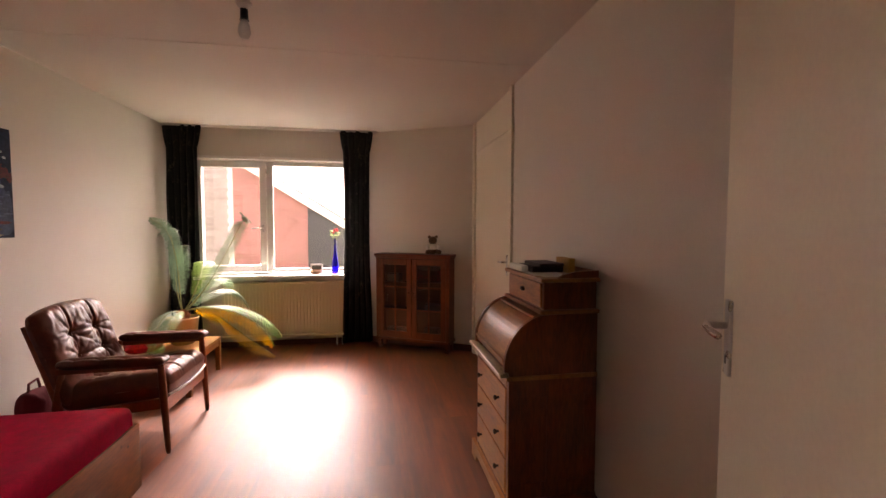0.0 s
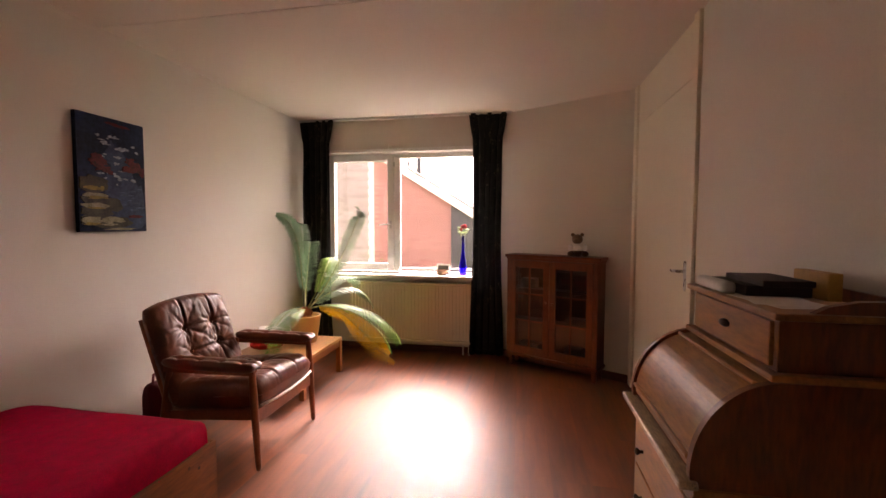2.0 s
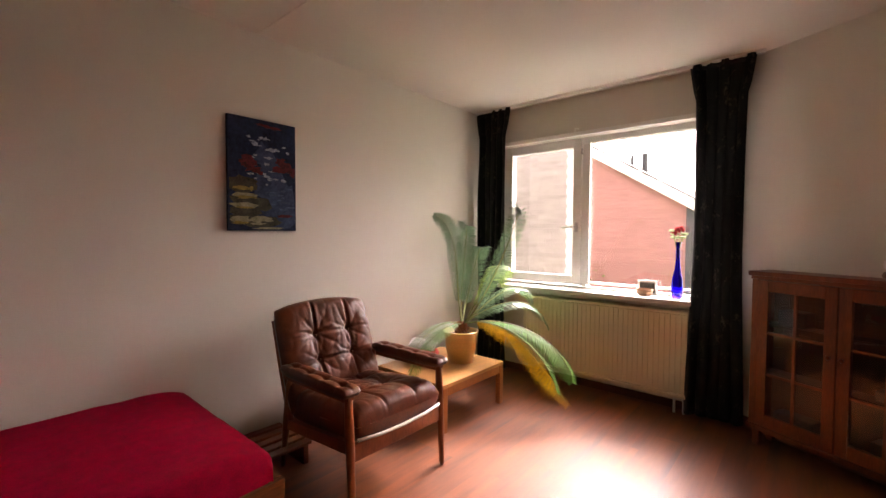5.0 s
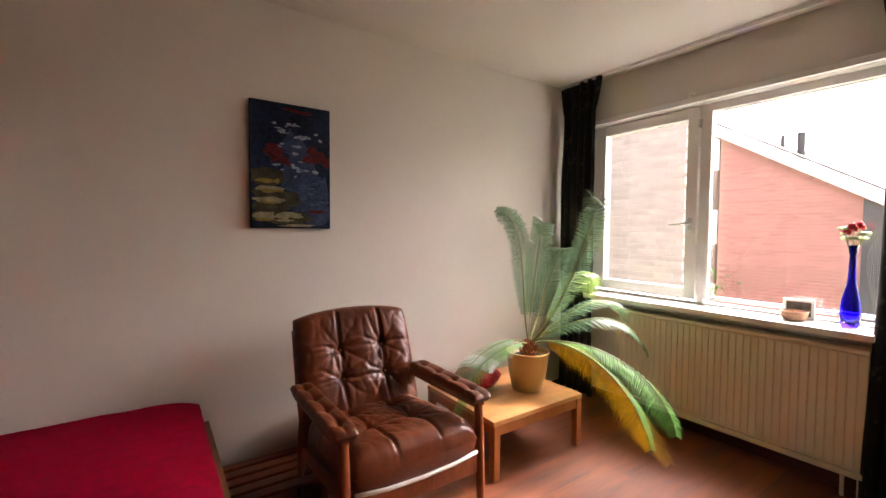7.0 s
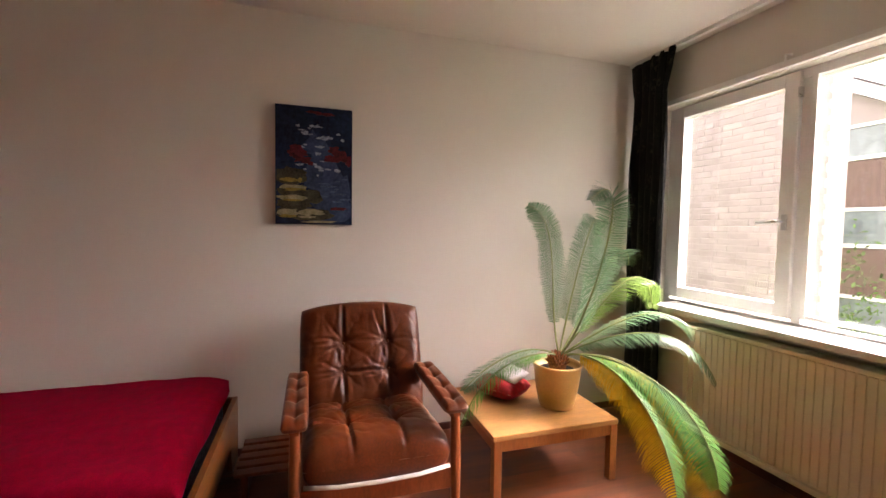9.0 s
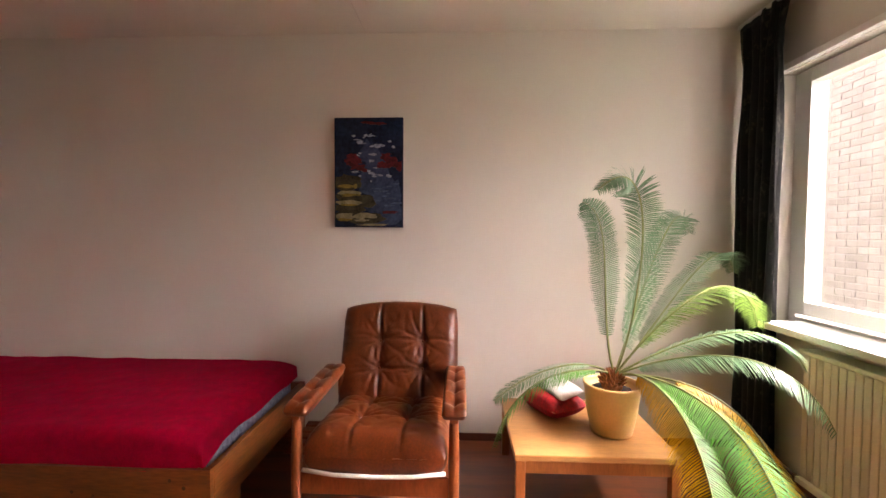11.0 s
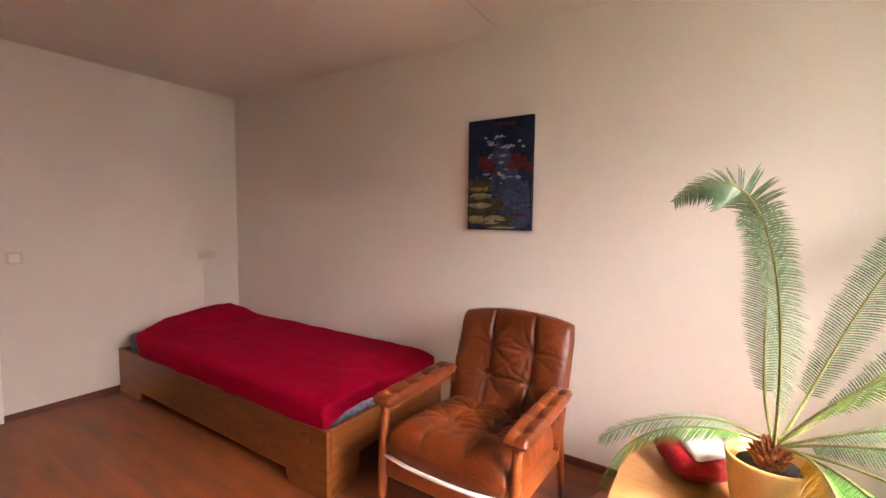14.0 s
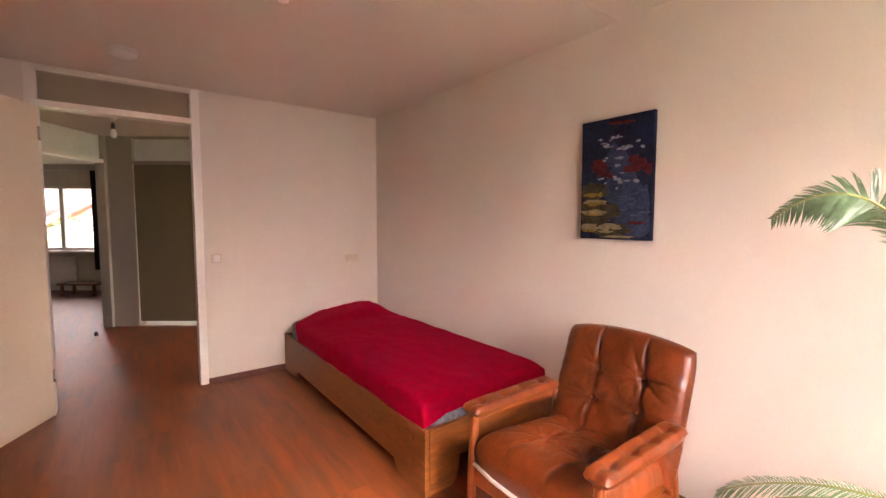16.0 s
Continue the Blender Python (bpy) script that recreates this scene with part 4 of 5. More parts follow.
for x in (C0, C1 - 0.035):
    part("stile", box(x, x + 0.035, CD - 0.02, CD, 0.128, 1.0, 0.003), CABWOOD, cab)
for x0, x1, kx in ((C0 + 0.037, mid - 0.002, mid - 0.028), (mid + 0.002, C1 - 0.037, mid + 0.028)):
    dr = part("door", box(x0, x0 + 0.055, CD - 0.018, CD + 0.004, 0.132, 0.996, 0.004), CABWOOD, cab)
    part("stile", box(x1 - 0.055, x1, CD - 0.018, CD + 0.004, 0.132, 0.996, 0.004), CABWOOD, dr)
    part("rail", box(x0 + 0.055, x1 - 0.055, CD - 0.018, CD + 0.003, 0.93, 0.996, 0.004), CABWOOD, dr)
    part("rail", box(x0 + 0.055, x1 - 0.055, CD - 0.018, CD + 0.003, 0.132, 0.205, 0.004), CABWOOD, dr)
    xm = (x0 + x1) / 2
    part("glazing_bar", box(xm - 0.007, xm + 0.007, CD - 0.012, CD, 0.205, 0.93, 0.002), CABWOOD, dr)
    for z in (0.445, 0.69):
        part("glazing_bar", box(x0 + 0.055, x1 - 0.055, CD - 0.0125, CD - 0.0005, z - 0.007, z + 0.007, 0.002), CABWOOD, dr)
    g = part("pane", box(x0 + 0.05, x1 - 0.05, CD - 0.014, CD - 0.0128, 0.2, 0.935), GLASS, dr)
    part("knob", lathe([(0.006, 0), (0.006, 0.012), (0.012, 0.02), (0.008, 0.028)], 12, m=Matrix.Translation((kx, CD + 0.004, 0.63)) @ Matrix.Rotation(radians(-90), 4, "X")), CABWOOD, dr, smooth=True)
for x, z, w, h in ((0.35, 0.145, 0.16, 0.10), (0.75, 0.145, 0.2, 0.08), (0.3, 0.445, 0.2, 0.06), (0.8, 0.735, 0.14, 0.09)):
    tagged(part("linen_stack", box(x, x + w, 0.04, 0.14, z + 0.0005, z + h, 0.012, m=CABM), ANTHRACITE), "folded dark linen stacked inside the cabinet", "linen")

# plush bear on the cabinet, one plain shape
p = CABM @ Vector((C0 + 0.215, 0.11, 1.048))
bm = blob(p.x, p.y, p.z + 0.055, 0.06, 0.055, 0.058, sub=3)
blob(p.x, p.y, p.z + 0.155, 0.048, 0.046, 0.046, bm, sub=3)
for s in (-1, 1):
    blob(p.x + s * 0.04, p.y + 0.0, p.z + 0.195, 0.018, 0.014, 0.018, bm)
    blob(p.x + s * 0.06, p.y - 0.05, p.z + 0.026, 0.032, 0.05, 0.026, bm)
    blob(p.x + s * 0.062, p.y - 0.02, p.z + 0.08, 0.022, 0.03, 0.036, bm)
blob(p.x - 0.02, p.y - 0.045, p.z + 0.148, 0.022, 0.02, 0.018, bm)
moved(bm, Matrix.Translation(p) @ Matrix.Scale(0.95, 4) @ Matrix.Translation(-p))
bear = part("plush_bear", bm, BEAR, smooth=True)
bear.data.materials.append(PAPER)
for f in bear.data.polygons:
    f.material_index = 1 if p.z + 0.05 < f.center.z < p.z + 0.108 else 0
tagged(bear, "small brown plush bear in a white shirt on the cabinet", "toy")

# vase, bowl and small frame on the sill
SZ = 0.806
vs = thing("vase", "slender cobalt blue glass vase with red and pale flowers", "vase", at=(-0.32, 4.905, SZ))
vs.scale = (1.02, 1.02, 1.2)
part("glass_body", lathe([(0.030, 0), (0.036, 0.01), (0.041, 0.06), (0.036, 0.11), (0.020, 0.17), (0.014, 0.23), (0.013, 0.29), (0.022, 0.335), (0.019, 0.333), (0.010, 0.28), (0.011, 0.2), (0.03, 0.11), (0.034, 0.06), (0.026, 0.02), (0.004, 0.014)], 28), BLUEGLASS, vs, smooth=True)
rnd = random.Random(9)
for k in range(8):
    a, r = k * 0.8, 0.03 + 0.02 * (k % 2)
    x, y, z = r * math.cos(a), r * math.sin(a), 0.36 + 0.02 * (k % 3)
    st = part("stem", tube([(0, 0, 0.2), (x * 0.3, y * 0.3, 0.31), (x, y, z)], 0.002, 5), STALK, vs)
    bm = bmesh.new()
    for j in range(6):
        b = j * 1.05
        blob(x + 0.011 * math.cos(b), y + 0.011 * math.sin(b), z + 0.004, 0.011, 0.011, 0.008, bm, sub=1)
    part("blossom", bm, PETALGREEN, st)
for x, y, z in ((0.0, -0.02, 0.405), (-0.022, -0.024, 0.39), (0.02, 0.0, 0.41)):
    st = part("stem", tube([(0, 0, 0.2), (x * 0.4, y * 0.4, 0.31), (x, y, z)], 0.002, 5), STALK, vs)
    bm = bmesh.new()
    for j in range(5):
        b = j * 1.26
        blob(x + 0.009 * math.cos(b), y + 0.009 * math.sin(b), z + 0.003 * j, 0.013, 0.013, 0.014, bm, sub=1)
    part("blossom", bm, PETALRED, st)
bw = thing("bowl", "small woven brown bowl on the sill", "bowl", at=(-0.53, 4.87, SZ))
part("shell", lathe([(0.035, 0), (0.05, 0.012), (0.058, 0.035), (0.060, 0.05), (0.054, 0.05), (0.048, 0.02), (0.01, 0.012)], 24), TERRA, bw, smooth=True)
pf = thing("photo_frame", "small white framed picture behind the bowl", "frame", at=(-0.53, 4.94, SZ))
pf.scale = (1.25, 1.0, 1.25)
bm = box(-0.055, 0.055, -0.005, 0.005, 0, 0.012, 0.002)
box(-0.055, 0.055, -0.005, 0.005, 0.073, 0.085, 0.002, bm)
box(-0.055, -0.043, -0.005, 0.005, 0.012, 0.073, 0.002, bm)
box(0.043, 0.055, -0.005, 0.005, 0.012, 0.073, 0.002, bm)
part("border", bm, PAPER, pf)
part("card", box(-0.043, 0.043, -0.002, 0.002, 0.012, 0.073), GREYCARD, pf, "grey picture")

# red and white cloth bundle on the table
bm = moved(cushion(0.26, 0.22, 0.12, soft=2.8, pleat=0.02, seed=3), pose(-1.76, 3.72, TT + 0.056, 0, 0, 30))
bd = part("red_cushion", bm, PETALRED, smooth=True)
tagged(bd, "small crumpled red cushion lying on the table", "cushion")
bm = moved(cushion(0.20, 0.15, 0.045, soft=2.8, pleat=0.012, seed=5), pose(-1.755, 3.75, TT + 0.130, 10, 8, 30))
tagged(part("white_cloth", bm, PAPER, smooth=True), "folded white cloth on the red cushion", "cloth")

# low slatted rack and red bag on the floor between bed and chair
cr = thing("slatted_rack", "low dark wooden slatted rack on the floor beside the bed", "rack", at=(-1.86, 2.52, 0))
for k in range(5):
    part("slat", box(-0.15 + k * 0.075, -0.10 + k * 0.075, -0.19, 0.24, 0.10, 0.115, 0.003), CABWOOD, cr)
for y in (-0.16, 0.19):
    part("bearer", box(-0.15, 0.20, y, y + 0.03, 0.0, 0.10, 0.003), CABWOOD, cr)
bg = thing("red_bag", "dark red cloth bag standing behind the armchair", "bag", at=(-1.95, 2.86, 0))
part("body", moved(cushion(0.34, 0.16, 0.17, soft=3.5, pleat=0.02, seed=9), pose(0, 0, 0.172, 0, 90, 0)), MAROON, bg, smooth=True)
part("handle", tube([(0, -0.05, 0.32), (0.0, -0.04, 0.39), (0.0, 0.03, 0.40), (0, 0.05, 0.32)], 0.008, 6), MAROON, bg)

# pendant bulb, smoke alarm, switch and sockets
def pendant(x, y, drop, label):
    lamp = thing("pendant_bulb", label, "lamp", at=(x, y, H))
    part("ceiling_rose", lathe([(0.012, -0.035), (0.035, -0.012), (0.038, 0.0)], 18), PAPER, lamp)
    part("cord", tube([(0, 0, -0.03), (0.003, 0, -drop * 0.5), (0, 0, -drop)], 0.003, 6), BLACK, lamp)
    part("socket", lathe([(0.006, -drop), (0.017, -drop - 0.012), (0.019, -drop - 0.06), (0.022, -drop - 0.065)][::-1], 18), BLACK, lamp)
    part("bulb", lathe([(0.004, -drop - 0.155), (0.020, -drop - 0.148), (0.029, -drop - 0.122), (0.024, -drop - 0.09), (0.013, -drop - 0.066)], 20), PAPER, lamp, "unlit frosted glass bulb", smooth=True)


pendant(-0.50, 2.15, 0.015, "bare unlit bulb on a black socket and cord")
al = thing("smoke_alarm", "round white smoke alarm on the ceiling", "smoke alarm", at=(0.01, 0.635, H))
part("base", lathe([(0.080, -0.014), (0.083, 0.0)], 32), PAPER, al)
part("cover", lathe([(0.02, -0.044), (0.058, -0.041), (0.072, -0.031), (0.076, -0.0135)], 32), PAPER, al, smooth=True)
sw = thing("light_switch", "cream square light switch on the wall", "switch", at=(-0.559, YB, 1.05))
part("plate", box(-0.04, 0.04, 0.0, 0.009, -0.04, 0.04, 0.003), SWITCHCREAM, sw)
part("rocker", box(-0.026, 0.026, 0.009, 0.014, -0.026, 0.026, 0.003), PAPER, sw)
so = thing("wall_socket", "double cream wall socket over the bed", "socket", at=(-1.773, YB, 0.993))
part("plate", box(-0.072, 0.072, 0.0, 0.010, -0.036, 0.036, 0.003), SWITCHCREAM, so)
for x in (-0.036, 0.036):
    part("outlet", lathe([(0.021, 0.010), (0.021, 0.012), (0.017, 0.0125), (0.016, 0.006)], 20, m=pose(x, 0, 0, -90, 0, 0)), SWITCHCREAM, so)
part("cord", tube([(0.03, 0.012, -0.03), (0.045, 0.012, -0.15), (0.03, 0.010, -0.3), (0.04, 0.010, -0.45)], 0.003, 6), PAPER, so, "thin white cord")

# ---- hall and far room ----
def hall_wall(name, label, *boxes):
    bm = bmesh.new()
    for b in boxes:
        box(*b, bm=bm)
    # the far room keeps the plain wall paint, the hall takes its dimmed copy
    ob = structure(name, bm, PLASTER if "far" in name else HALLDIM, label, "wall")
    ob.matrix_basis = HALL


hall_wall("wall_hall_bath", "white hall wall with a closed door", (-3.65, -1.22, -0.1, 0, 0, H), (-0.265, 0.1, -0.1, 0, 0, H))
hall_wall("wall_hall_room", "white wall beside the far doorway", (0.0, 0.1, -2.8, -0.1, 0, H), (0.0, 0.1, 0.0, 0.03, 0, H), (0.0, 0.1, 0.95, 2.1, 0, H))
FX0, FX1, FZ0, FZ1 = 1.92, 3.70, 0.78, 2.0
hall_wall("wall_far_room", "white wall with the far window", (0.1, FX0, -2.9, -2.78, 0, H), (FX1, 4.6, -2.9, -2.78, 0, H), (FX0, FX1, -2.9, -2.78, 0, FZ0), (FX0, FX1, -2.9, -2.78, FZ1, H))
hall_wall("wall_far_side", "plain white side wall of the far room", (4.6, 4.7, -2.9, 2.2, 0, H), (0.1, 4.6, 2.1, 2.2, 0, H))
# unseen walls; the opening at the back is added to let daylight in
hall_wall("wall_bath", "plain white walls behind the hall door", (-2.6, -2.5, -2.0, -0.1, 0, H), (-2.5, -1.6, -2.0, -1.9, 0, H), (-0.4, 0.0, -2.0, -1.9, 0, H), (-1.6, -0.4, -2.0, -1.9, 0, 0.9), (-1.6, -0.4, -2.0, -1.9, 2.1, H))
# unseen pale floor, added so that the gap under the hall door looks bright
tiles = structure("floor_bath", box(-2.5, -0.02, -1.9, -0.104, -0.006, 0.006), PALELIT, "unseen pale floor added to brighten the gap under the hall door", "floor")
tiles.matrix_basis = HALL
# unseen wall, added to stop sky light leaking into the hall from the east
structure("wall_hall_light_block", box(1.75, 1.85, -2.0, -0.2, 0, H), HALLDIM, "unseen wall added to keep daylight out of the hall end", "wall")
structure("wall_hall_west", box(-2.8, -2.7, -3.2, -0.1, 0, H), HALLDIM, "plain white hall wall", "wall")
structure("wall_hall_east", box(0.60, 0.68, -0.80, -0.1, 0, H), HALLDIM, "short white hall wall beside the doorway", "wall")
structure("wall_hall_north", box(0.68, 2.6, -0.2, -0.1, 0, H), HALLDIM, "plain white hall wall", "wall")
fr = door_frame("door_3", -1.16, -0.325, 2.06, -0.11, 0.012, HALL, HALLDIM, "pale frame with light transom of the hall door")
# a pane lit from behind, its light painted as a pale panel
part("transom_panel", box(-1.159, -0.326, -0.06, -0.04, 2.107, H - 0.032), PALELIT, fr)
# white strip painted in for the light that shows under the door
part("door_light_strip", box(-1.158, -0.327, -0.10, 0.002, 0.0, 0.012, 0.003), WHITE, fr, "pale strip for the light under the door")
part("panel", box(-1.157, -0.328, -0.045, -0.005, 0.065, 2.056, 0.003), OLIVEDOOR, fr, "olive grey door leaf")
fr = thing("door_4", "white frame of the open far doorway", "door frame", kind="structure")
fr.matrix_basis = HALL
part("jamb", box(-0.012, 0.104, 0.03, 0.06, 0, H - 0.004, 0.004), HALLDIM, fr)
part("jamb", box(-0.015, 0.11, 0.89, 0.95, 0, H - 0.004, 0.004), WHITE, fr)
part("header", box(-0.012, 0.104, 0.061, 0.89, 2.07, 2.115, 0.004), WHITE, fr)
part("transom_panel", box(0.04, 0.06, 0.061, 0.89, 2.117, H - 0.004), PALELIT, fr)
w2 = thing("window_2", "white framed window of the far room", "window", kind="structure")
w2.matrix_basis = HALL
frame_of(w2, FX0 + 0.002, FX1 - 0.002, FZ0 + 0.002, FZ1 - 0.002, 0.05, -2.86, -2.79, WHITE)
part("mullion", box(2.97, 3.05, -2.86, -2.785, FZ0 + 0.053, FZ1 - 0.053, 0.004), WHITE, w2)
for x0, x1 in ((FX0 + 0.05, 2.97), (3.05, FX1 - 0.05)):
    g = part("pane", box(x0, x1, -2.83, -2.825, FZ0 + 0.052, FZ1 - 0.052), GLASS, w2)
    g.visible_shadow = False
part("window_sill", box(FX0 - 0.05, FX1 + 0.05, -2.78, -2.62, FZ0 - 0.04, FZ0 - 0.005, 0.004), WHITE, w2)
rd = thing("radiator", "white panel radiator under the far window", "radiator")
rd.matrix_basis = HALL
part("body", box(2.75, 3.9, -2.74, -2.67, 0.14, 0.66, 0.008), WHITE, rd)
part("pipe", tube([(3.85, -2.7, 0.15), (3.85, -2.7, 0.0)], 0.01, 8), WHITE, rd)
part("pipe", tube([(2.8, -2.7, 0.15), (2.8, -2.7, 0.0)], 0.01, 8), WHITE, rd)
cu = thing("curtain", "dark blue curtain hanging beside the far window", "curtain", "far curtains")
cu.matrix_basis = HALL
bm = bmesh.new()
rows = [[bm.verts.new((2.02 + 0.27 * i / 40, -2.60 + 0.03 * math.sin(i * 0.9), z)) for i in range(41)] for z in (0.42, 1.2, 2.28)]
for r0, r1 in zip(rows, rows[1:]):
    for i in range(40):
        bm.faces.new((r0[i], r0[i + 1], r1[i + 1], r1[i]))
bmesh.ops.solidify(bm, geom=bm.faces[:], thickness=0.003)
part("cloth", bm, BLACKCLOTH, cu, smooth=True)
part("rod", rod((1.7, -2.60, 2.28), (3.95, -2.60, 2.28), 0.01), WHITE, cu)
for x in (1.75, 3.9):
    part("bracket", box(x, x + 0.02, -2.779, -2.60, 2.275, 2.292), WHITE, cu)
bn = thing("bench", "low wooden bench in the far room", "bench")
bn.matrix_basis = HALL
part("seat", box(1.90, 2.60, -2.45, -2.1, 0.20, 0.235, 0.005), PINE_X, bn)
for x in (1.95, 2.51):
    for y in (-2.42, -2.17):
        part("leg", box(x, x + 0.04, y, y + 0.04, 0, 0.20, 0.003), PINE_X, bn)
pendant(0.095, -1.6, 0.05, "small dark socket with bulb on the hall ceiling")
for x, y in ((0.575, -0.70), (0.36, -2.45)):
    ds = thing("door_stop", "small dark rubber door stop on the floor", "door stop", at=(x, y, 0))
    part("rubber", lathe([(0.02, 0), (0.022, 0.02), (0.014, 0.045), (0.004, 0.05)], 14), BLACK, ds)

# ---- outside ----
structure("ground", box(-400, 400, -400, 400, -3.3, -3.0), GRASS, "grassy ground around the houses", "ground")


def brick_wall(owner, m, width, height, brick, cuts=lambda x, z: True, course=0.0667, length=0.22, near=None, name="brick"):
    """Courses of single bricks over a mortar bed; local x along the wall, y out of it."""
    w, h = length - 0.010, course - 0.011
    b = box(0, w, 0, 0.005, 0, h, 0.0015, seg=1)
    me = bpy.data.meshes.new("brick")
    b.to_mesh(me)
    b.free()
    me.materials.append(brick)
    verts, faces, count = [], [], 0
    for j in range(int(height / course)):
        for i in range(-1, int(width / length) + 1):
            x, z = i * length + (length / 2 if j % 2 else 0), j * course
            if x < 0 or x + w > width or not cuts(x, z) or not cuts(x + w, z + h):
                continue
            if near and near(x, z) and count < 300:
                o = new(name, me)
                o.parent = owner
                o.matrix_basis = m @ Matrix.Translation((x, 0, z + 0.005))
                count += 1
            else:
                k = len(verts)
                for px, pz in ((x, z), (x + w, z), (x + w, z + h), (x, z + h)):
                    verts.append(m @ Vector((px, 0.0, pz + 0.005)))
                for px, pz in ((x, z), (x + w, z), (x + w, z + h), (x, z + h)):
                    verts.append(m @ Vector((px, 0.005, pz + 0.005)))
                faces += [(k + 7, k + 6, k + 5, k + 4), (k + 4, k + 5, k + 1, k), (k + 5, k + 6, k + 2, k + 1), (k + 6, k + 7, k + 3, k + 2), (k + 7, k + 4, k, k + 3)]
    me2 = bpy.data.meshes.new("bricks")
    me2.from_pydata(verts, [], faces)
    me2.materials.append(brick)
    o = new("bricks", me2)
    o.parent = owner
    tagged(o, kind="stuff")


# pale brick wing close outside the window
wing = thing("brick_wing", "pale weathered brick wing of the house outside the window", "house")
part("wall", box(-7.0, WING_X - 0.02, WING_Y + 0.02, WING_Y + 0.3, -3.0, 4.2), MORTAR, wing)
brick_wall(wing, Matrix.Translation((WING_X, WING_Y + 0.02, -2.0)) @ Matrix.Rotation(math.pi, 4, "Z"), 4.6, 6.2, BRICKPALE, near=lambda x, z: x < 1.7 and 2.6 < z < 4.6)

# red brick gable house further off
gb = thing("gable_house", "red brick gable house with white verge board and tiled roof", "house")
GY = GABLE_Y
gx0, gx1, gz1, slope = GX0, GX1, GZ1, GSLOPE


GM = Matrix.Translation((gx0, GY, -3.0))
length = gx1 - gx0
bm = prism([(0, 0), (0, gz1 + 3.0), (length, gz1 + 3.0 - slope * length), (length, 0)], 0.025, 5.0, m=GM)
part("wall", bm, MORTARRED, gb)
brick_wall(gb, GM @ Matrix.Translation((length, 0.025, 0)) @ Matrix.Rotation(math.pi, 4, "Z"), length, gz1 + 3.0, BRICKRED,
           cuts=lambda x, z: z < gz1 + 3.0 - slope * (length - x) - 0.03, near=lambda x, z: length - x < 2.6 and 3.6 < z < 5.6)
bm = prism([(-1.3, gz1 - 0.02 + slope * 1.2), (-1.3, gz1 + 0.21 + slope * 1.2), (length + 0.5, gz1 + 0.21 - slope * (length + 0.6)), (length + 0.5, gz1 - 0.02 - slope * (length + 0.6))], -0.16, 0.0, m=Matrix.Translation((gx0, GY, slope * 0.1)))
part("verge_board", bm, WHITE, gb, "white verge board")
bm = prism([(-1.3, gz1 + 0.22 + slope * 1.2), (-1.3, gz1 + 0.26 + slope * 1.2), (length + 0.5, gz1 + 0.26 - slope * (length + 0.6)), (length + 0.5, gz1 + 0.22 - slope * (length + 0.6))], -0.2, 5.2, m=Matrix.Translation((gx0, GY, slope * 0.1)))
part("roof", bm, ROOFTILE, gb)
for x, h, r in PIPES:
    part("flue_pipe", rod((gx0 + x, GY + 0.8, gz1 - slope * x + 0.13), (gx0 + x, GY + 0.8, gz1 - slope * x + 0.28 + h), r), ANTHRACITE, gb)
part("boarding", prism([(DORMER, -3.0), (DORMER, gz1 - slope * DORMER - 0.05), (length, gz1 - slope * length - 0.05), (length, -3.0)], GY - 0.06, GY + 0.004, m=Matrix.Translation((gx0, 0, 0))), ANTHRACITE, gb, "dark boarded side wall")

# glazed bay and shrubs seen in the gap between
bk = thing("window_bay", "pale recessed bay with white framed windows and brown panels", "house")
part("wall", prism([(-1.3, -3.0), (-1.3, gz1 + 0.75), (-0.01, gz1 - 0.03), (-0.01, -3.0)], BAY_Y, BAY_Y + 4.0, m=Matrix.Translation((BAY_X, 0, 0))), MORTAR, bk)
for z0, z1 in ((-1.2, 0.13), (1.02, 1.76), (2.64, 3.30)):
    x0, x1 = BAY_X - 1.1, BAY_X - 0.04
    glazed = part("window", box(x0, x1, BAY_Y - 0.02, BAY_Y - 0.002, z0, z1), DUSKGLASS, bk, "dim reflecting window")
    rim = box(x0, x0 + 0.07, BAY_Y - 0.06, BAY_Y - 0.021, z0, z1, 0.004)
    box(x1 - 0.07, x1, BAY_Y - 0.06, BAY_Y - 0.021, z0, z1, 0.004, rim)
    box(x0 + 0.07, x1 - 0.07, BAY_Y - 0.06, BAY_Y - 0.021, z0, z0 + 0.07, 0.004, rim)
    box(x0 + 0.07, x1 - 0.07, BAY_Y - 0.06, BAY_Y - 0.021, z1 - 0.06, z1, 0.004, rim)
    part("frame", rim, WHITE, glazed)
for z0, z1 in ((0.15, 1.0), (1.78, 2.62)):
    part("panel", box(BAY_X - 1.15, BAY_X - 0.03, BAY_Y - 0.03, BAY_Y - 0.002, z0, z1, 0.004), BROWNPANEL, bk, "dull brown boarded panel")


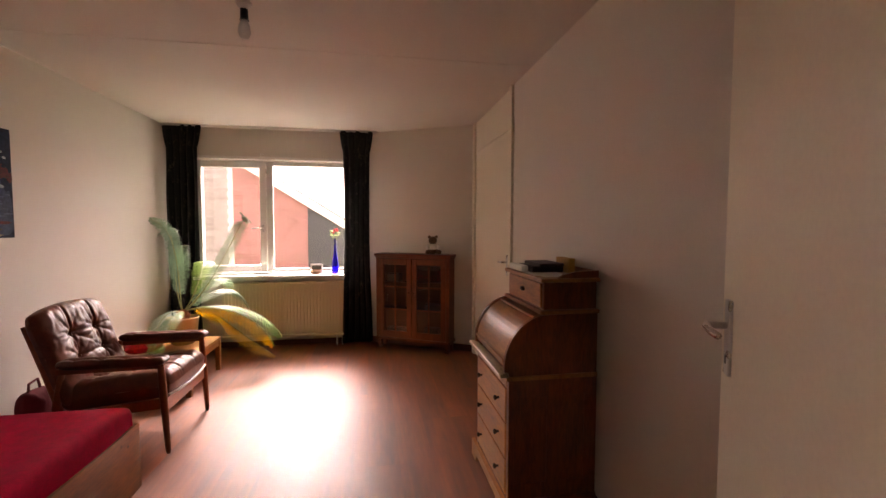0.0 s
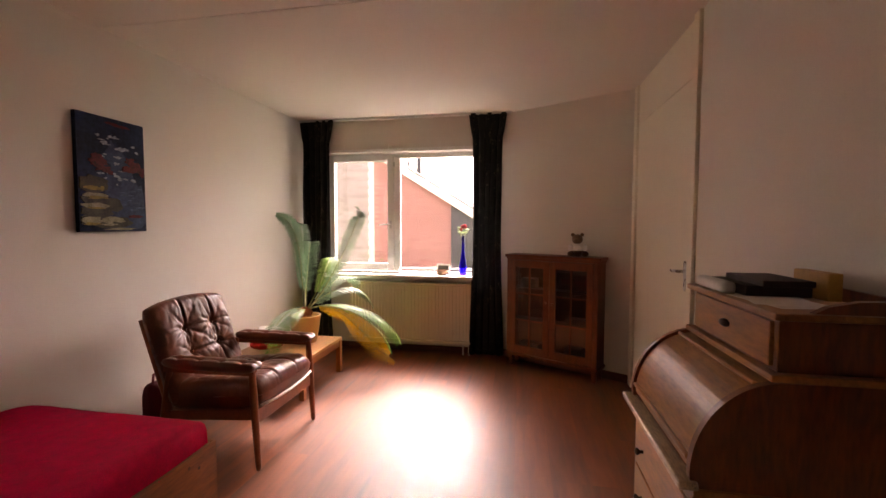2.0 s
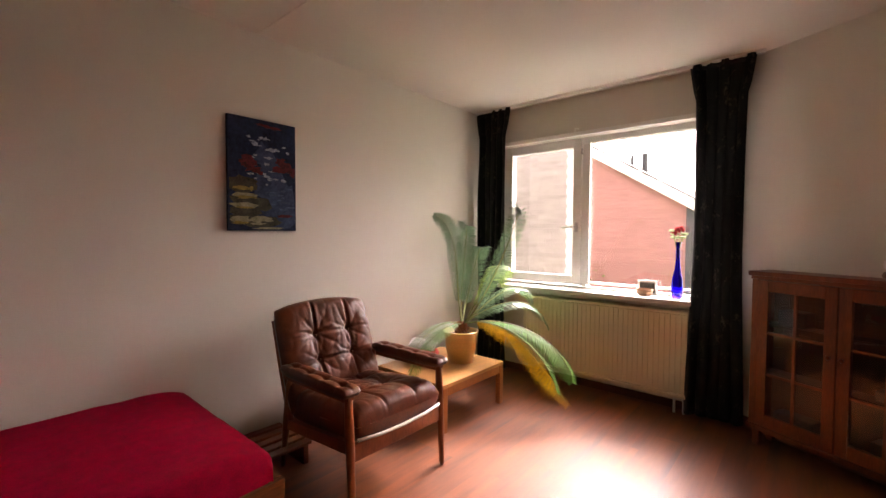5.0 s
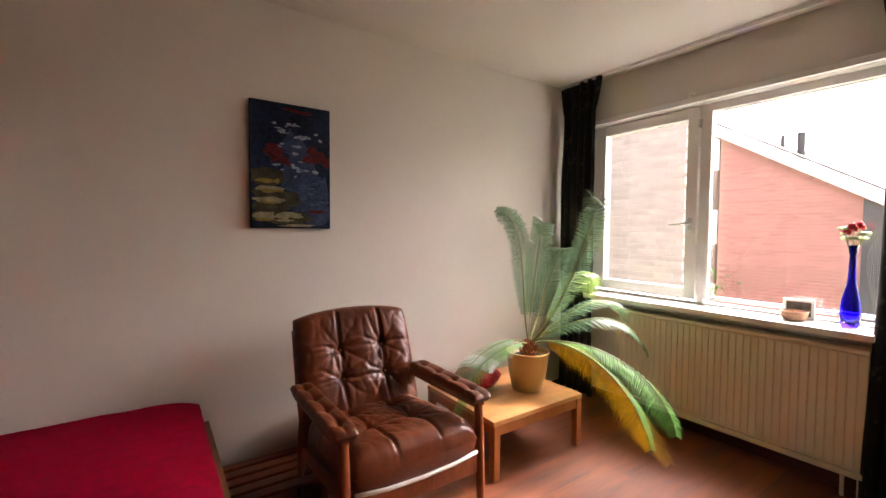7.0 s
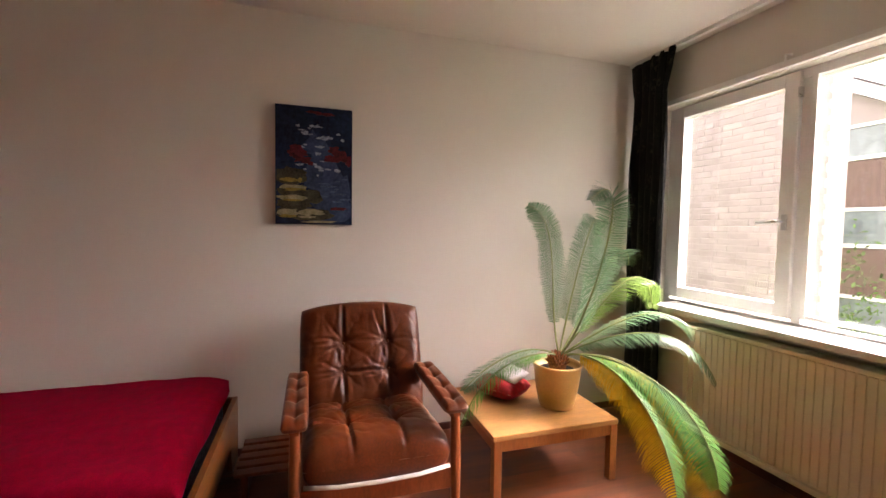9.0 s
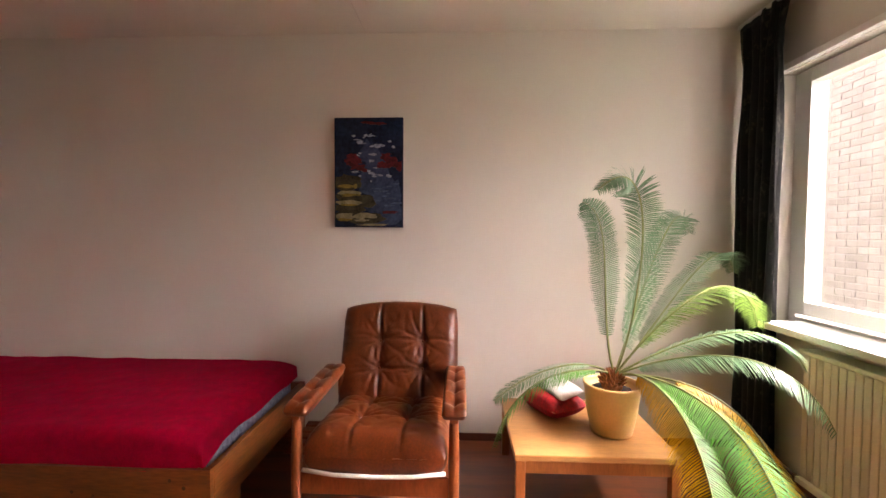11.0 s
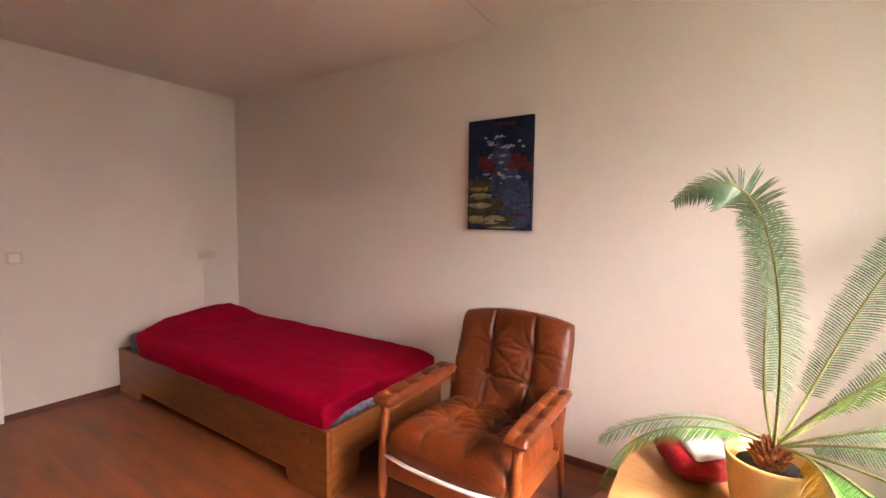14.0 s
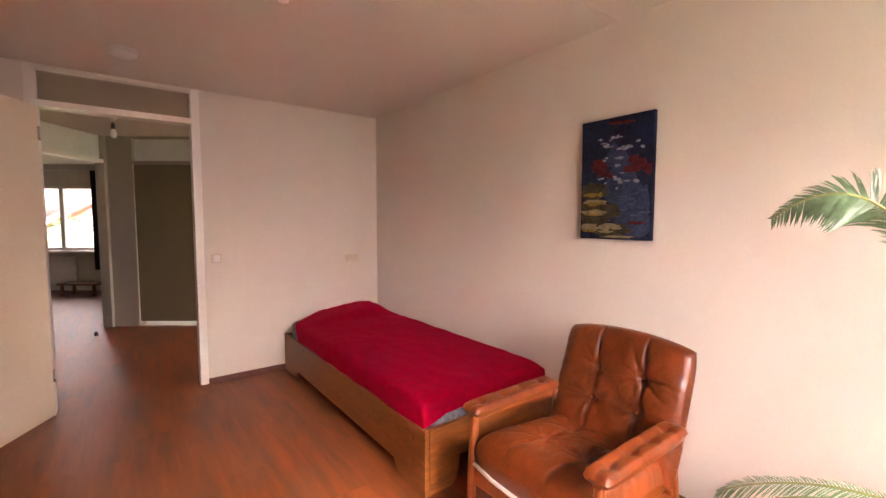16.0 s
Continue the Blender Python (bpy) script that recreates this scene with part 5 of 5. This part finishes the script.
def shrub(x, y, z, r, seed, trunk=True):
    sh = thing("shrub", "leafy green garden shrub outside", "shrub", "garden shrubs", at=(x, y, z))
    rnd = random.Random(seed)
    part("trunk", tube([(0, 0, 0), (0.05, 0.02, r * 0.8), (0, 0, r * 1.6)], [0.06, 0.045, 0.02], 7), SKIRT, sh)
    verts, faces = [], []
    for k in range(2600):
        a, e, q = rnd.uniform(0, 6.283), math.asin(rnd.uniform(-1, 1)), rnd.uniform(0.45, 1.0) ** 0.6
        d = Vector((math.cos(a) * math.cos(e), math.sin(a) * math.cos(e), math.sin(e)))
        q *= 0.8 + 0.45 * noise.noise(d * 2.1 + Vector((seed, 0, 0)))
        c = d * r * q + Vector((0, 0, r * 1.5))
        s = rnd.uniform(0.03, 0.07)
        u, v = Vector((rnd.gauss(0, 1), rnd.gauss(0, 1), rnd.gauss(0, 1))).normalized(), Vector((rnd.gauss(0, 1), rnd.gauss(0, 1), rnd.gauss(0, 1))).normalized()
        n0 = len(verts)
        verts += [c - u * s, c + v * s * 0.5, c + u * s, c - v * s * 0.5]
        faces.append((n0, n0 + 1, n0 + 2, n0 + 3))
    me = bpy.data.meshes.new("crown")
    me.from_pydata(verts, [], faces)
    me.materials.append(HEDGE)
    o = new("crown", me)
    o.parent = sh


for k, (x, y, z, r) in enumerate(SHRUBS):
    shrub(x, y, z, r, k)
hh = thing("far_roof_house", "pale house with sloping roof beyond the far window", "house")
hh.matrix_basis = Matrix.Translation((1.2, -15.0, -3.0)) @ Matrix.Rotation(radians(-36), 4, "Z")
part("wall", prism([(6, 0), (6, 1.9), (-3, 5.95), (-9, 3.2), (-9, 0)], -5.0, 0.0), BRICKPALE, hh)
part("roof", prism([(6.3, 1.78), (6.3, 1.98), (-3, 6.17), (-9.3, 3.28), (-9.3, 3.08), (-3, 5.97)], -5.3, 0.3), BRICKRED, hh)

# ---- laminate floor, board by board ----
floor = thing("floor", "reddish cherry laminate floor with a soft shine", "floor", kind="structure")
BW, BL = 0.192, 1.285
mesh_of = {}


def board(x0, x1, y0, y1):
    key = (round(x1 - x0, 3), round(y1 - y0, 3))
    if key not in mesh_of:
        b = box(0, x1 - x0, 0, y1 - y0, -0.008, 0.0)
        me = bpy.data.meshes.new("plank")
        b.to_mesh(me)
        b.free()
        me.materials.append(FLOORWOOD)
        mesh_of[key] = me
    o = new("plank", mesh_of[key])
    o.parent = floor
    o.location = (x0, y0, 0)


rnd = random.Random(11)
for i in range(17):
    x0 = XL + i * BW
    y = -0.1 - rnd.choice((0.2, 0.45, 0.7, 0.95))
    while y < YW:
        board(x0, min(x0 + BW, 1.40), max(y, -0.1), min(y + BL, YW))
        y += BL
for i in range(34):
    x0 = -2.7 + i * BW
    y = -8.6 - rnd.choice((0.2, 0.45, 0.7, 0.95))
    while y < -0.1:
        q = HALL.inverted() @ Vector((x0 + BW / 2, y + BL / 2, 0))
        if -3.8 < q.x < 5.0 and q.y > (-2.1 if q.x < 0 else -3.2):
            board(x0, x0 + BW, y, min(y + BL, -0.1))
        y += BL
